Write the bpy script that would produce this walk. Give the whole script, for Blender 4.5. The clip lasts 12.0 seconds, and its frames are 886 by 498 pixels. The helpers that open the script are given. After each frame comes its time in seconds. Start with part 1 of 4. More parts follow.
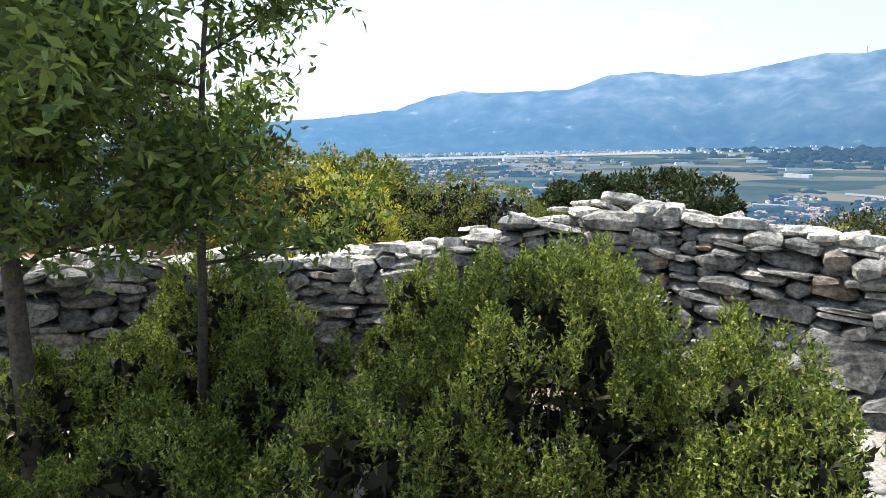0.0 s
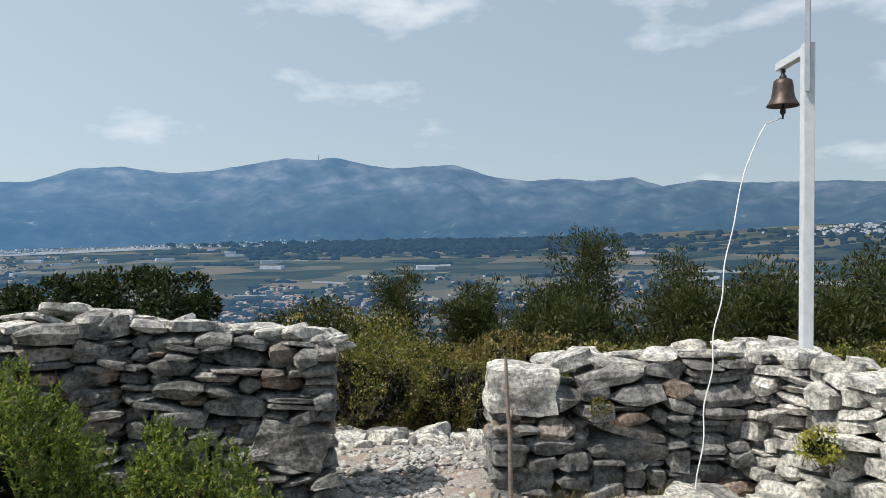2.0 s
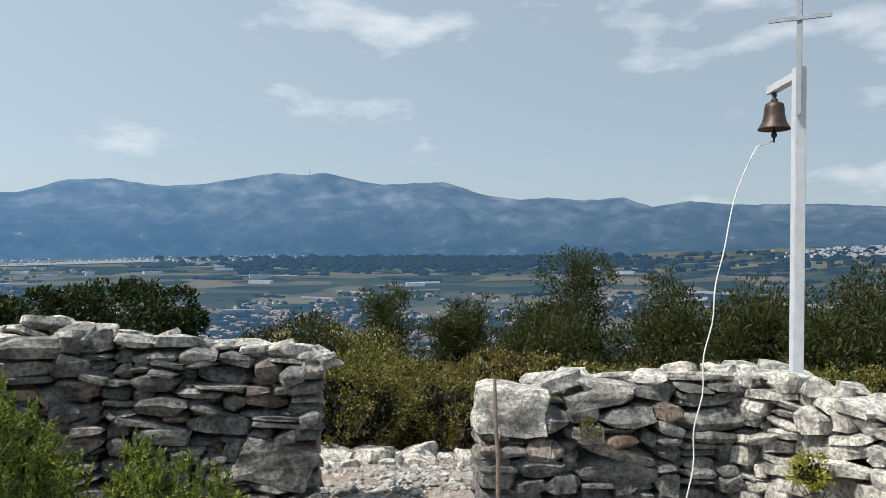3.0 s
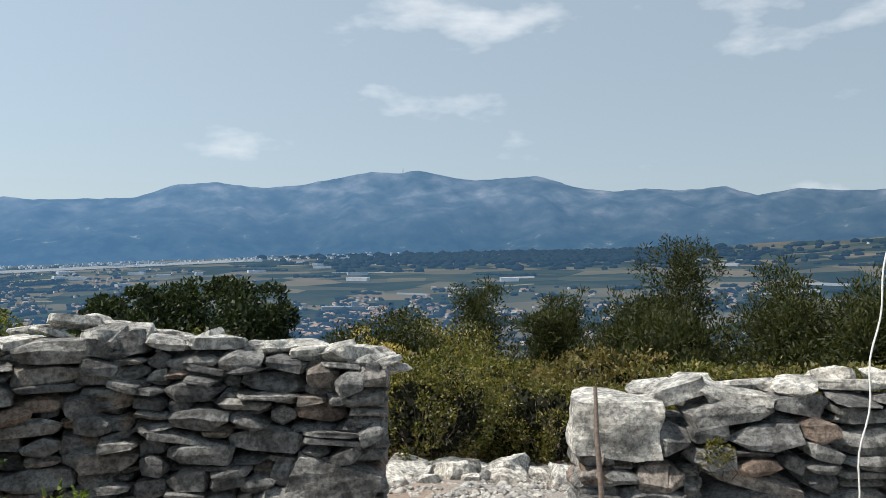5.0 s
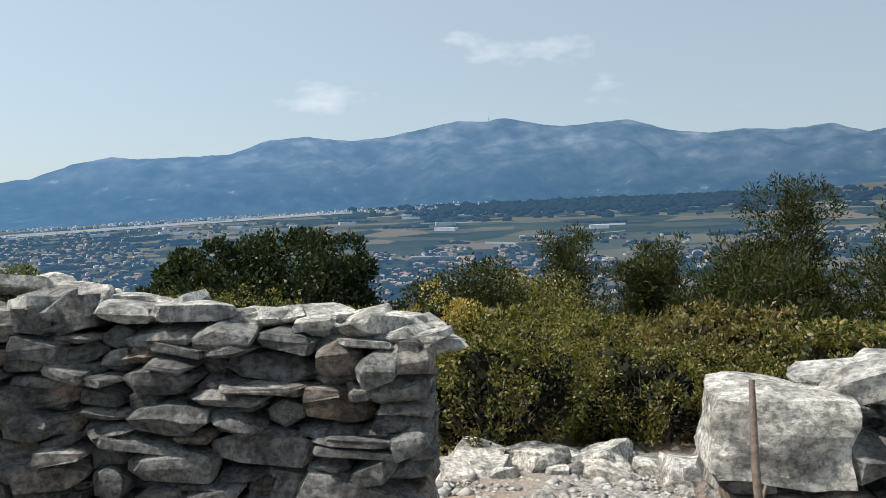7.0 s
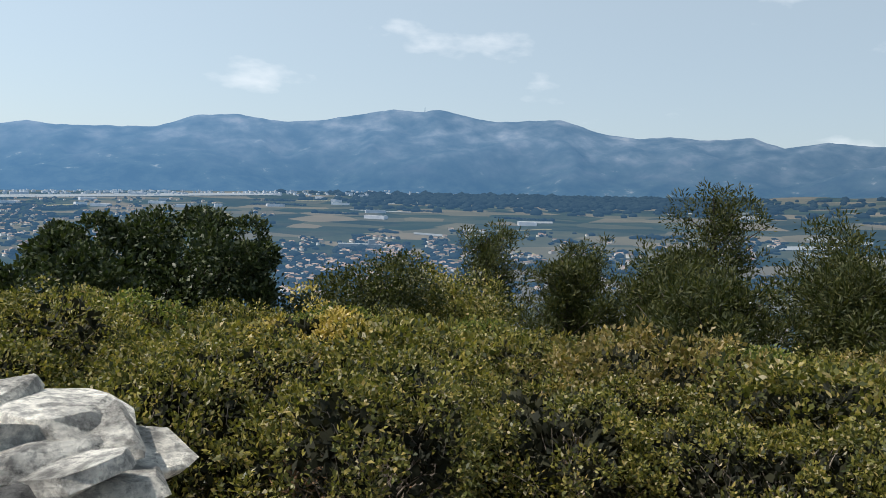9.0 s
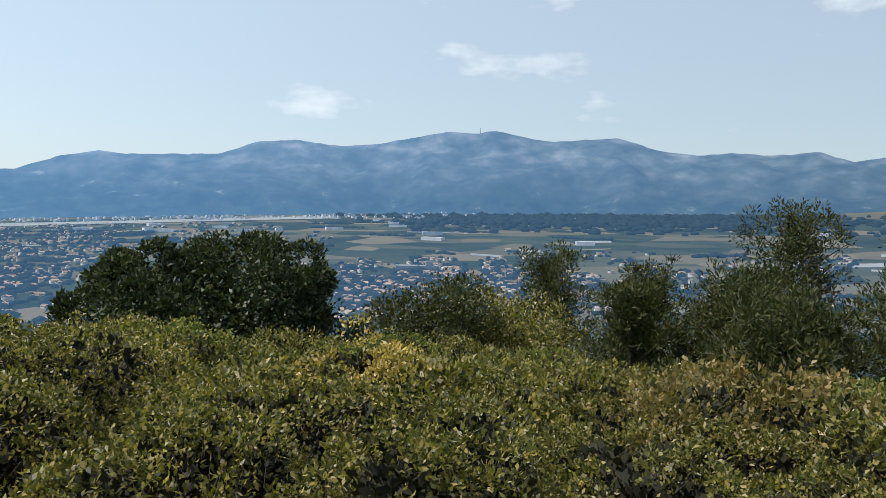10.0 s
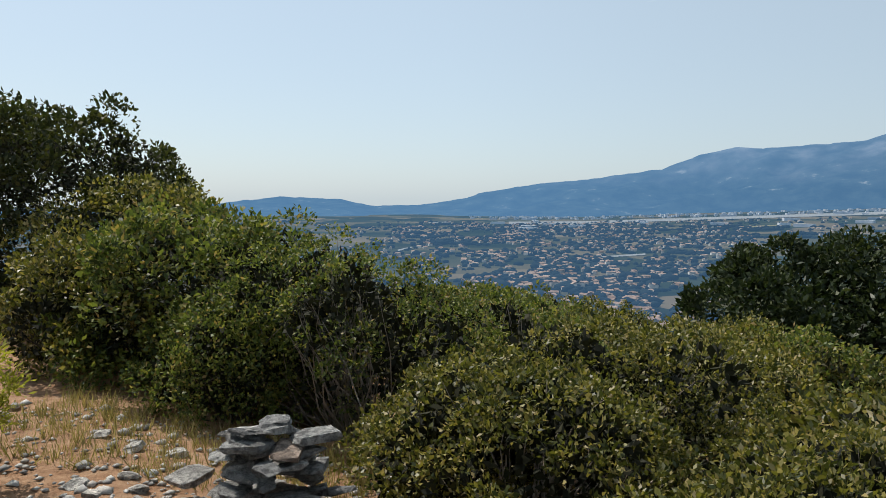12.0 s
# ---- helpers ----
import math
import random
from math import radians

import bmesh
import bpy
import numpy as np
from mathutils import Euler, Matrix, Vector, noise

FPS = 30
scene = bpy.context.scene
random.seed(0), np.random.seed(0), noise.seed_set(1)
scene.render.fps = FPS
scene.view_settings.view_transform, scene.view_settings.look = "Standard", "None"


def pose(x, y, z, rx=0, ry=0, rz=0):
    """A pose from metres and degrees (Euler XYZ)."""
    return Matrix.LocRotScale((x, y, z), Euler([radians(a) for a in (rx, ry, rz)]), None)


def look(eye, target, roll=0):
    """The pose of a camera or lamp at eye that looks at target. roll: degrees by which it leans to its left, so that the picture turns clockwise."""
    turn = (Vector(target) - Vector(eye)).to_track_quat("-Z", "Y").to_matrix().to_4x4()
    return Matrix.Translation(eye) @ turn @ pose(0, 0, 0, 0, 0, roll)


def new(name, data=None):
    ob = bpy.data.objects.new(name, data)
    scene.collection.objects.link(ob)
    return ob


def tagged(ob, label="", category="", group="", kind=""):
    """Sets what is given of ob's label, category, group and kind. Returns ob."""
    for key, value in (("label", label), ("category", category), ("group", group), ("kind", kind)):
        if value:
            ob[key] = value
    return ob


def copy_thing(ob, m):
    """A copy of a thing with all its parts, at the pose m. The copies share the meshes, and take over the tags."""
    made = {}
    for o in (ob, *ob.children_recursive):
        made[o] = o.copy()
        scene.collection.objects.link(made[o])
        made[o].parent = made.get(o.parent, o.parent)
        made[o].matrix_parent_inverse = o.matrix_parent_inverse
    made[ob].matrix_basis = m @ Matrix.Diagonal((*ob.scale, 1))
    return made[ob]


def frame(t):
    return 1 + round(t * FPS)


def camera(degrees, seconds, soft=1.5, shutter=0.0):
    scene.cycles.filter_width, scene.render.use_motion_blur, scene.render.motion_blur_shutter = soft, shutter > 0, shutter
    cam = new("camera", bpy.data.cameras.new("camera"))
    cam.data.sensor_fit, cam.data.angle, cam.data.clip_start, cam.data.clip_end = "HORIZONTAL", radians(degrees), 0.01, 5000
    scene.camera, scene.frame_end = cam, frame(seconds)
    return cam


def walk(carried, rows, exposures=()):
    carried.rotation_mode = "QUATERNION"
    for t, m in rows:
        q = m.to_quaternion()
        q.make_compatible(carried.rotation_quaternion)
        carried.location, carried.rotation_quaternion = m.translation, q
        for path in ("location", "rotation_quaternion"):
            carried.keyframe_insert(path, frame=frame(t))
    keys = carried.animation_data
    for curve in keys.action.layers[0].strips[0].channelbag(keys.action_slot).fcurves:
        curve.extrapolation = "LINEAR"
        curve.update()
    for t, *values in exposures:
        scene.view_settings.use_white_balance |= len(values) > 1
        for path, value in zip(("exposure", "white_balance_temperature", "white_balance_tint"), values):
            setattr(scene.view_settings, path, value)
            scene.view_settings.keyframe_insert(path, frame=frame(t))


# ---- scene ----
cam = camera(62.31, 12.0, soft=0.8)
PATH = [
    (0, pose(0.391, -0.263, 1.704, 81.77, -1.12, -4.14)),
    (0.5, pose(0.437, -0.262, 1.724, 84.52, -0.96, -17.34)),
    (1, pose(0.490, -0.283, 1.735, 87.41, -2.04, -27.30)),
    (1.5, pose(0.564, -0.291, 1.751, 87.33, -1.35, -36.03)),
    (2, pose(0.609, -0.293, 1.763, 89.65, -0.18, -43.06)),
    (2.5, pose(0.614, -0.297, 1.773, 91.51, -1.04, -44.69)),
    (3, pose(0.636, -0.262, 1.769, 90.99, -1.06, -43.85)),
    (5, pose(1.282, 0.339, 1.704, 90.56, -0.07, -36.54)),
    (5.5, pose(1.510, 0.549, 1.692, 89.40, -0.33, -32.71)),
    (6, pose(1.690, 0.832, 1.654, 88.80, 0.33, -33.16)),
    (6.5, pose(1.906, 1.138, 1.630, 89.64, 0.47, -30.45)),
    (7, pose(2.151, 1.375, 1.617, 86.66, 1.23, -29.71)),
    (7.5, pose(2.387, 1.683, 1.583, 87.59, 0.82, -32.69)),
    (9.5, pose(3.557, 2.849, 1.608, 85.53, -2.73, -35.02)),
    (10, pose(3.645, 3.112, 1.611, 87.43, -1.55, -30.67)),
    (10.5, pose(3.741, 3.348, 1.618, 87.66, 0.10, -25.49)),
    (11, pose(3.874, 3.592, 1.624, 88.44, -2.46, -9.32)),
    (11.5, pose(3.939, 3.836, 1.620, 87.28, -1.00, 2.70)),
    (12, pose(3.918, 3.949, 1.598, 86.24, -0.29, 16.14)),
]
walk(cam, PATH, [(0, 0.98, 6500, 10), (0.4, 0.7, 6500, 10), (1.0, 0.28, 6500, 10), (1.6, 0.08, 6500, 10), (2.5, 0.0, 6500, 10), (5.0, 0.0, 6500, 10), (7.0, 0.08, 6500, 10), (7.7, -0.05, 6500, 10), (9.3, 0.25, 6500, 10), (9.7, 0.28, 6500, 10), (10.5, 0.15, 6500, 10), (11.5, 0.0, 6500, 10), (12, 0.0, 6500, 10)])

# ---- world and sun ----
SUN_AZ, SUN_EL = 68.0, 56.0          # degrees left of +y, degrees up
world = bpy.data.worlds.new("world")
scene.world = world
world.use_nodes = True
wn = world.node_tree
wn.nodes.clear()
w_out = wn.nodes.new("ShaderNodeOutputWorld")
w_bg = wn.nodes.new("ShaderNodeBackground")
w_sky = wn.nodes.new("ShaderNodeTexSky")
w_sky.sky_type = "NISHITA"
w_sky.sun_disc = False
w_sky.sun_elevation = radians(SUN_EL)
w_sky.sun_rotation = radians(-SUN_AZ)
w_sky.altitude = 100
w_sky.air_density, w_sky.dust_density, w_sky.ozone_density = 1.0, 1.3, 1.5
w_bg.inputs["Strength"].default_value = 0.115
# soft fair-weather clouds all over the sky, and the milky veil of a hazy day
w_tc = wn.nodes.new("ShaderNodeTexCoord")
w_map = wn.nodes.new("ShaderNodeMapping")
w_map.inputs["Scale"].default_value = (1.0, 1.0, 2.6)
w_map.inputs["Location"].default_value = (0.35, 0.1, 0.2)
w_noise = wn.nodes.new("ShaderNodeTexNoise")
w_noise.inputs["Scale"].default_value = 5.2
w_noise.inputs["Detail"].default_value = 7.0
w_noise.inputs["Roughness"].default_value = 0.52
w_ramp = wn.nodes.new("ShaderNodeValToRGB")
w_ramp.color_ramp.elements[0].position = 0.745
w_ramp.color_ramp.elements[0].color = (0, 0, 0, 1)
w_ramp.color_ramp.elements[1].position = 0.90
w_ramp.color_ramp.elements[1].color = (0.75, 0.75, 0.75, 1)
w_veil = wn.nodes.new("ShaderNodeMixRGB")
w_veil.inputs["Fac"].default_value = 0.62
w_veil.inputs["Color2"].default_value = (5.45, 6.62, 7.42, 1)
w_sun = wn.nodes.new("ShaderNodeVectorMath")
w_sun.operation = "DOT_PRODUCT"
w_sun.inputs[1].default_value = (-math.sin(radians(SUN_AZ)), math.cos(radians(SUN_AZ)), 0)
w_side = wn.nodes.new("ShaderNodeMapRange")
w_side.inputs["From Min"].default_value = -0.85
w_side.inputs["From Max"].default_value = 0.6
w_side.inputs["To Min"].default_value = 0.78
w_side.inputs["To Max"].default_value = 1.05
w_glow = wn.nodes.new("ShaderNodeVectorMath")
w_glow.operation = "SCALE"
w_mix = wn.nodes.new("ShaderNodeMixRGB")
w_mix.inputs["Color2"].default_value = (7.8, 8.2, 8.6, 1)
wn.links.new(w_tc.outputs["Generated"], w_map.inputs["Vector"])
wn.links.new(w_map.outputs["Vector"], w_noise.inputs["Vector"])
w_dot = wn.nodes.new("ShaderNodeVectorMath")
w_dot.operation = "DOT_PRODUCT"
w_dot.inputs[1].default_value = (0.90, 0.30, 0.32)
w_add = wn.nodes.new("ShaderNodeMath")
w_add.operation = "MULTIPLY_ADD"
w_add.inputs[1].default_value = 0.22
wn.links.new(w_tc.outputs["Generated"], w_dot.inputs[0])
wn.links.new(w_dot.outputs["Value"], w_add.inputs[0])
wn.links.new(w_noise.outputs["Fac"], w_add.inputs[2])
wn.links.new(w_add.outputs["Value"], w_ramp.inputs["Fac"])
wn.links.new(w_sky.outputs["Color"], w_veil.inputs["Color1"])
wn.links.new(w_tc.outputs["Generated"], w_sun.inputs[0])
wn.links.new(w_sun.outputs["Value"], w_side.inputs["Value"])
wn.links.new(w_veil.outputs["Color"], w_glow.inputs[0])
wn.links.new(w_side.outputs["Result"], w_glow.inputs["Scale"])
wn.links.new(w_glow.outputs["Vector"], w_mix.inputs["Color1"])
wn.links.new(w_ramp.outputs["Color"], w_mix.inputs["Fac"])
wn.links.new(w_mix.outputs["Color"], w_bg.inputs["Color"])
wn.links.new(w_bg.outputs["Background"], w_out.inputs["Surface"])

sun = new("sun", bpy.data.lights.new("sun", "SUN"))
sun.data.energy = 5.0
sun.data.angle = radians(0.6)
sun.data.color = (1.0, 0.95, 0.87)
_a, _e = radians(SUN_AZ), radians(SUN_EL)
sun.matrix_world = look((-math.sin(_a) * math.cos(_e) * 40, math.cos(_a) * math.cos(_e) * 40, math.sin(_e) * 40), (0, 0, 0))


# ---- materials ----
def material(name, rough=0.8, metal=0.0):
    m = bpy.data.materials.new(name)
    m.use_nodes = True
    b = m.node_tree.nodes["Principled BSDF"]
    b.inputs["Roughness"].default_value = rough
    b.inputs["Metallic"].default_value = metal
    b.inputs["Specular IOR Level"].default_value = 0.3
    return m, m.node_tree, b


def node(nt, kind, **values):
    n = nt.nodes.new(kind)
    for k, v in values.items():
        n.inputs[k.replace("_", " ")].default_value = v
    return n


def ramp(nt, fac, stops):
    r = nt.nodes.new("ShaderNodeValToRGB")
    els = r.color_ramp.elements
    while len(els) < len(stops):
        els.new(0.5)
    for e, (p, c) in zip(els, stops):
        e.position, e.color = p, (*c, 1)
    nt.links.new(fac, r.inputs["Fac"])
    return r.outputs["Color"]


def mix(nt, a, b, fac, mode="MIX"):
    n = nt.nodes.new("ShaderNodeMixRGB")
    n.blend_type = mode
    for sock, val in (("Color1", a), ("Color2", b), ("Fac", fac)):
        if isinstance(val, bpy.types.NodeSocket):
            nt.links.new(val, n.inputs[sock])
        elif sock == "Fac":
            n.inputs[sock].default_value = val
        else:
            n.inputs[sock].default_value = (*val, 1)
    return n.outputs["Color"]


def coords(nt, kind="Object"):
    return nt.nodes.new("ShaderNodeTexCoord").outputs[kind]


def place(nt):
    return nt.nodes.new("ShaderNodeNewGeometry").outputs["Position"]


def noise_tex(nt, vec, scale, detail=6.0, rough=0.55):
    n = node(nt, "ShaderNodeTexNoise", Scale=scale, Detail=detail, Roughness=rough)
    nt.links.new(vec, n.inputs["Vector"])
    return n.outputs["Fac"]


def bump(nt, b, height, strength=0.5, dist=0.01):
    n = node(nt, "ShaderNodeBump", Strength=strength, Distance=dist)
    nt.links.new(height, n.inputs["Height"])
    nt.links.new(n.outputs["Normal"], b.inputs["Normal"])


def stone_material(name, tints, lichen=0.45):
    m, nt, b = material(name, 0.88)
    p = place(nt)
    rnd = nt.nodes.new("ShaderNodeObjectInfo").outputs["Random"]
    base = ramp(nt, rnd, tints)
    big = noise_tex(nt, p, 7.0, 6.0, 0.6)
    col = mix(nt, base, ramp(nt, big, [(0.38, (0.40, 0.39, 0.38)), (0.60, (1.28, 1.26, 1.22))]), 0.85, "MULTIPLY")
    fine = noise_tex(nt, p, 34.0, 8.0, 0.68)
    col = mix(nt, col, ramp(nt, fine, [(0.40, (0.42, 0.42, 0.43)), (0.56, (1.25, 1.25, 1.24))]), 0.8, "MULTIPLY")
    spots = noise_tex(nt, p, 26.0, 4.0, 0.6)
    col = mix(nt, col, (0.15, 0.15, 0.14), ramp(nt, spots, [(0.56, (0, 0, 0)), (0.68, (lichen, lichen, lichen))]))
    nt.links.new(col, b.inputs["Base Color"])
    flat = node(nt, "ShaderNodeMapping", Scale=(1.0, 1.0, 1.5), Rotation=(0.3, 0.5, 0.2))
    nt.links.new(p, flat.inputs["Vector"])
    facets = node(nt, "ShaderNodeTexVoronoi", Scale=15.0)
    nt.links.new(flat.outputs["Vector"], facets.inputs["Vector"])
    grain = noise_tex(nt, flat.outputs["Vector"], 38.0, 9.0, 0.72)
    bump(nt, b, mix(nt, facets.outputs["Distance"], grain, 0.66), 1.0, 0.055)
    pits = ramp(nt, noise_tex(nt, flat.outputs["Vector"], 30.0, 6.0, 0.75), [(0.33, (0.7, 0.7, 0.7)), (0.43, (0, 0, 0))])
    nt.links.new(mix(nt, col, mix(nt, col, (0.3, 0.3, 0.3), 1.0, "MULTIPLY"), pits), b.inputs["Base Color"])
    return m


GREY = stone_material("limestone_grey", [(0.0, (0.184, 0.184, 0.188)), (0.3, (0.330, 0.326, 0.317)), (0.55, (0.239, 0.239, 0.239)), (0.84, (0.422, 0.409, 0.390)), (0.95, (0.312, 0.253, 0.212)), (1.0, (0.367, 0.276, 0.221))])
# pale stone, lifted towards white to paint in the sunlit look of tops
PALE = stone_material("limestone_pale_sunlit", [(0.0, (0.598, 0.585, 0.559)), (0.4, (0.780, 0.754, 0.702)), (0.8, (0.676, 0.650, 0.598)), (1.0, (0.832, 0.780, 0.715))], 0.30)
CHIP = stone_material("limestone_chips", [(0.0, (0.5, 0.48, 0.45)), (1.0, (0.62, 0.58, 0.53))], 0.1)


def chips_material():
    m, nt, b = material("loose_limestone_chips", 0.9)
    rnd = nt.nodes.new("ShaderNodeNewGeometry").outputs["Random Per Island"]
    base = ramp(nt, rnd, [(0.0, (0.20, 0.19, 0.18)), (0.4, (0.40, 0.385, 0.36)), (0.8, (0.56, 0.54, 0.50)), (1.0, (0.36, 0.30, 0.25))])
    fine = noise_tex(nt, place(nt), 60.0, 6.0, 0.6)
    nt.links.new(mix(nt, base, ramp(nt, fine, [(0.3, (0.6, 0.6, 0.6)), (0.7, (1.1, 1.1, 1.1))]), 0.7, "MULTIPLY"), b.inputs["Base Color"])
    bump(nt, b, fine, 0.6, 0.01)
    return m


CHIPS = chips_material()


def earth_material():
    """Hill soil: pale limestone grit on the trodden ground, dry brown litter under the scrub, green-brown farther down."""
    m, nt, b = material("hill_ground", 0.95)
    p = place(nt)
    grit = ramp(nt, noise_tex(nt, p, 45.0, 8.0, 0.7), [(0.32, (0.16, 0.14, 0.125)), (0.5, (0.38, 0.35, 0.32)), (0.68, (0.56, 0.53, 0.49))])
    soil = ramp(nt, noise_tex(nt, p, 7.0, 8.0, 0.7), [(0.35, (0.22, 0.13, 0.08)), (0.55, (0.38, 0.27, 0.19)), (0.75, (0.50, 0.42, 0.34))])
    col = mix(nt, grit, soil, ramp(nt, noise_tex(nt, p, 0.8, 4.0), [(0.42, (0, 0, 0)), (0.62, (0.75, 0.75, 0.75))]))
    far_col = ramp(nt, noise_tex(nt, p, 0.25, 8.0, 0.7), [(0.35, (0.035, 0.045, 0.02)), (0.6, (0.08, 0.085, 0.04)), (0.8, (0.2, 0.17, 0.12))])
    sep = nt.nodes.new("ShaderNodeSeparateXYZ")
    nt.links.new(p, sep.inputs["Vector"])
    clearing = node(nt, "ShaderNodeMapRange", From_Min=5.6, From_Max=6.6)
    nt.links.new(sep.outputs["Y"], clearing.inputs["Value"])
    col = mix(nt, col, mix(nt, soil, (0.95, 0.8, 0.65), 1.0, "MULTIPLY"), clearing.outputs["Result"])
    dist = node(nt, "ShaderNodeVectorMath")
    dist.operation = "DISTANCE"
    nt.links.new(p, dist.inputs[0])
    dist.inputs[1].default_value = (2.5, 3.0, 0)
    mr = node(nt, "ShaderNodeMapRange", From_Min=9.0, From_Max=14.0)
    nt.links.new(dist.outputs["Value"], mr.inputs["Value"])
    nt.links.new(mix(nt, col, far_col, mr.outputs["Result"]), b.inputs["Base Color"])
    bump(nt, b, noise_tex(nt, p, 60.0, 8.0, 0.7), 0.8, 0.03)
    return m


EARTH = earth_material()


def leaf_material(name, stops, rough=0.55, trans=0.35):
    """Leaf with light shining through; each leaf takes its own tint."""
    m, nt, b = material(name, rough)
    geo = nt.nodes.new("ShaderNodeNewGeometry")
    per = ramp(nt, geo.outputs["Random Per Island"], stops)
    patch = ramp(nt, noise_tex(nt, geo.outputs["Position"], 2.2, 4.0, 0.6), [(0.3, (0.62, 0.66, 0.6)), (0.7, (1.25, 1.18, 1.1))])
    col = mix(nt, per, patch, 0.8, "MULTIPLY")
    nt.links.new(col, b.inputs["Base Color"])
    tr = nt.nodes.new("ShaderNodeBsdfTranslucent")
    nt.links.new(mix(nt, col, (1.5, 1.6, 0.7), 0.8, "MULTIPLY"), tr.inputs["Color"])
    sh = nt.nodes.new("ShaderNodeMixShader")
    sh.inputs["Fac"].default_value = trans
    nt.links.new(b.outputs["BSDF"], sh.inputs[1])
    nt.links.new(tr.outputs["BSDF"], sh.inputs[2])
    nt.links.new(sh.outputs["Shader"], nt.nodes["Material Output"].inputs["Surface"])
    return m


LEAF_JUNIPER = leaf_material("juniper_needles", [(0.0, (0.032, 0.050, 0.016)), (0.45, (0.110, 0.148, 0.034)), (0.85, (0.225, 0.272, 0.064)), (0.96, (0.36, 0.375, 0.10)), (1.0, (0.338, 0.221, 0.117))])
LEAF_OAK = leaf_material("scrub_oak_leaves", [(0.0, (0.026, 0.036, 0.011)), (0.45, (0.112, 0.114, 0.026)), (0.78, (0.222, 0.196, 0.048)), (0.92, (0.30, 0.23, 0.088)), (1.0, (0.42, 0.38, 0.29))], 0.45, 0.32)
LEAF_FRESH = leaf_material("fresh_green_leaves", [(0.0, (0.035, 0.055, 0.018)), (0.5, (0.110, 0.140, 0.034)), (0.85, (0.230, 0.240, 0.065)), (1.0, (0.29, 0.20, 0.09))])
LEAF_GOLD = leaf_material("yellowing_leaves", [(0.0, (0.16, 0.13, 0.03)), (0.4, (0.34, 0.26, 0.06)), (0.8, (0.48, 0.36, 0.13)), (1.0, (0.62, 0.54, 0.38))], 0.5, 0.35)
LEAF_RUST = leaf_material("rust_brown_leaves", [(0.0, (0.08, 0.075, 0.025)), (0.5, (0.155, 0.125, 0.04)), (0.85, (0.23, 0.165, 0.065)), (1.0, (0.36, 0.29, 0.19))])
LEAF_DARK = leaf_material("holm_oak_leaves", [(0.0, (0.014, 0.024, 0.010)), (0.6, (0.032, 0.048, 0.018)), (1.0, (0.068, 0.080, 0.032))], 0.5, 0.2)
# almost black, so that shade deep in the bushes is in the colour
LEAF_INNER_SHADE = leaf_material("inner_leaf_shade", [(0.0, (0.007, 0.009, 0.004)), (1.0, (0.028, 0.028, 0.012))], 0.8, 0.1)
LEAF_PINE = leaf_material("pine_needles", [(0.0, (0.020, 0.029, 0.010)), (0.6, (0.045, 0.053, 0.015)), (1.0, (0.080, 0.080, 0.024))], 0.6, 0.3)
LEAF_TREE = leaf_material("tree_leaves", [(0.0, (0.04, 0.065, 0.02)), (0.5, (0.10, 0.155, 0.04)), (1.0, (0.22, 0.27, 0.09))], 0.45, 0.32)
LEAF_YELLOW = leaf_material("broom_green", [(0.0, (0.17, 0.18, 0.025)), (0.6, (0.36, 0.35, 0.055)), (1.0, (0.48, 0.45, 0.10))], 0.6, 0.4)
GRASS = leaf_material("dry_grass", [(0.0, (0.16, 0.14, 0.05)), (0.5, (0.30, 0.24, 0.11)), (1.0, (0.42, 0.34, 0.2))], 0.7, 0.3)


def simple_material(name, dark, light, scale, rough, metal=0.0, relief=0.3, depth=0.004):
    m, nt, b = material(name, rough, metal)
    n = noise_tex(nt, place(nt), scale, 7.0, 0.65)
    nt.links.new(ramp(nt, n, [(0.3, dark), (0.7, light)]), b.inputs["Base Color"])
    bump(nt, b, n, relief, depth)
    return m


BARK = simple_material("grey_bark", (0.025, 0.021, 0.018), (0.10, 0.083, 0.067), 40, 0.9, 0, 0.8, 0.01)
TWIG = simple_material("pale_dead_twigs", (0.13, 0.10, 0.08), (0.36, 0.31, 0.26), 40, 0.9, 0, 0.6, 0.005)
# dark filling of the walls; the shade of the gaps is in its colour
CORE = simple_material("wall_packing_shade", (0.03, 0.028, 0.026), (0.08, 0.075, 0.07), 20, 0.95)
STEEL = simple_material("white_painted_steel", (0.50, 0.53, 0.56), (0.64, 0.66, 0.68), 12, 0.45, 0.0, 0.1)
CROSS = simple_material("grey_steel", (0.30, 0.33, 0.36), (0.42, 0.45, 0.48), 15, 0.5, 0.3, 0.1)
BRONZE = simple_material("old_bronze", (0.045, 0.035, 0.03), (0.12, 0.09, 0.075), 18, 0.5, 0.6, 0.3)
IRON = simple_material("dark_iron", (0.03, 0.028, 0.026), (0.08, 0.07, 0.065), 30, 0.6, 0.6, 0.3)
ROPE = simple_material("white_rope", (0.60, 0.59, 0.56), (0.80, 0.79, 0.76), 90, 0.85, 0, 0.6)
WOOD = simple_material("weathered_stick", (0.12, 0.085, 0.065), (0.30, 0.24, 0.20), 50, 0.85, 0, 0.6)


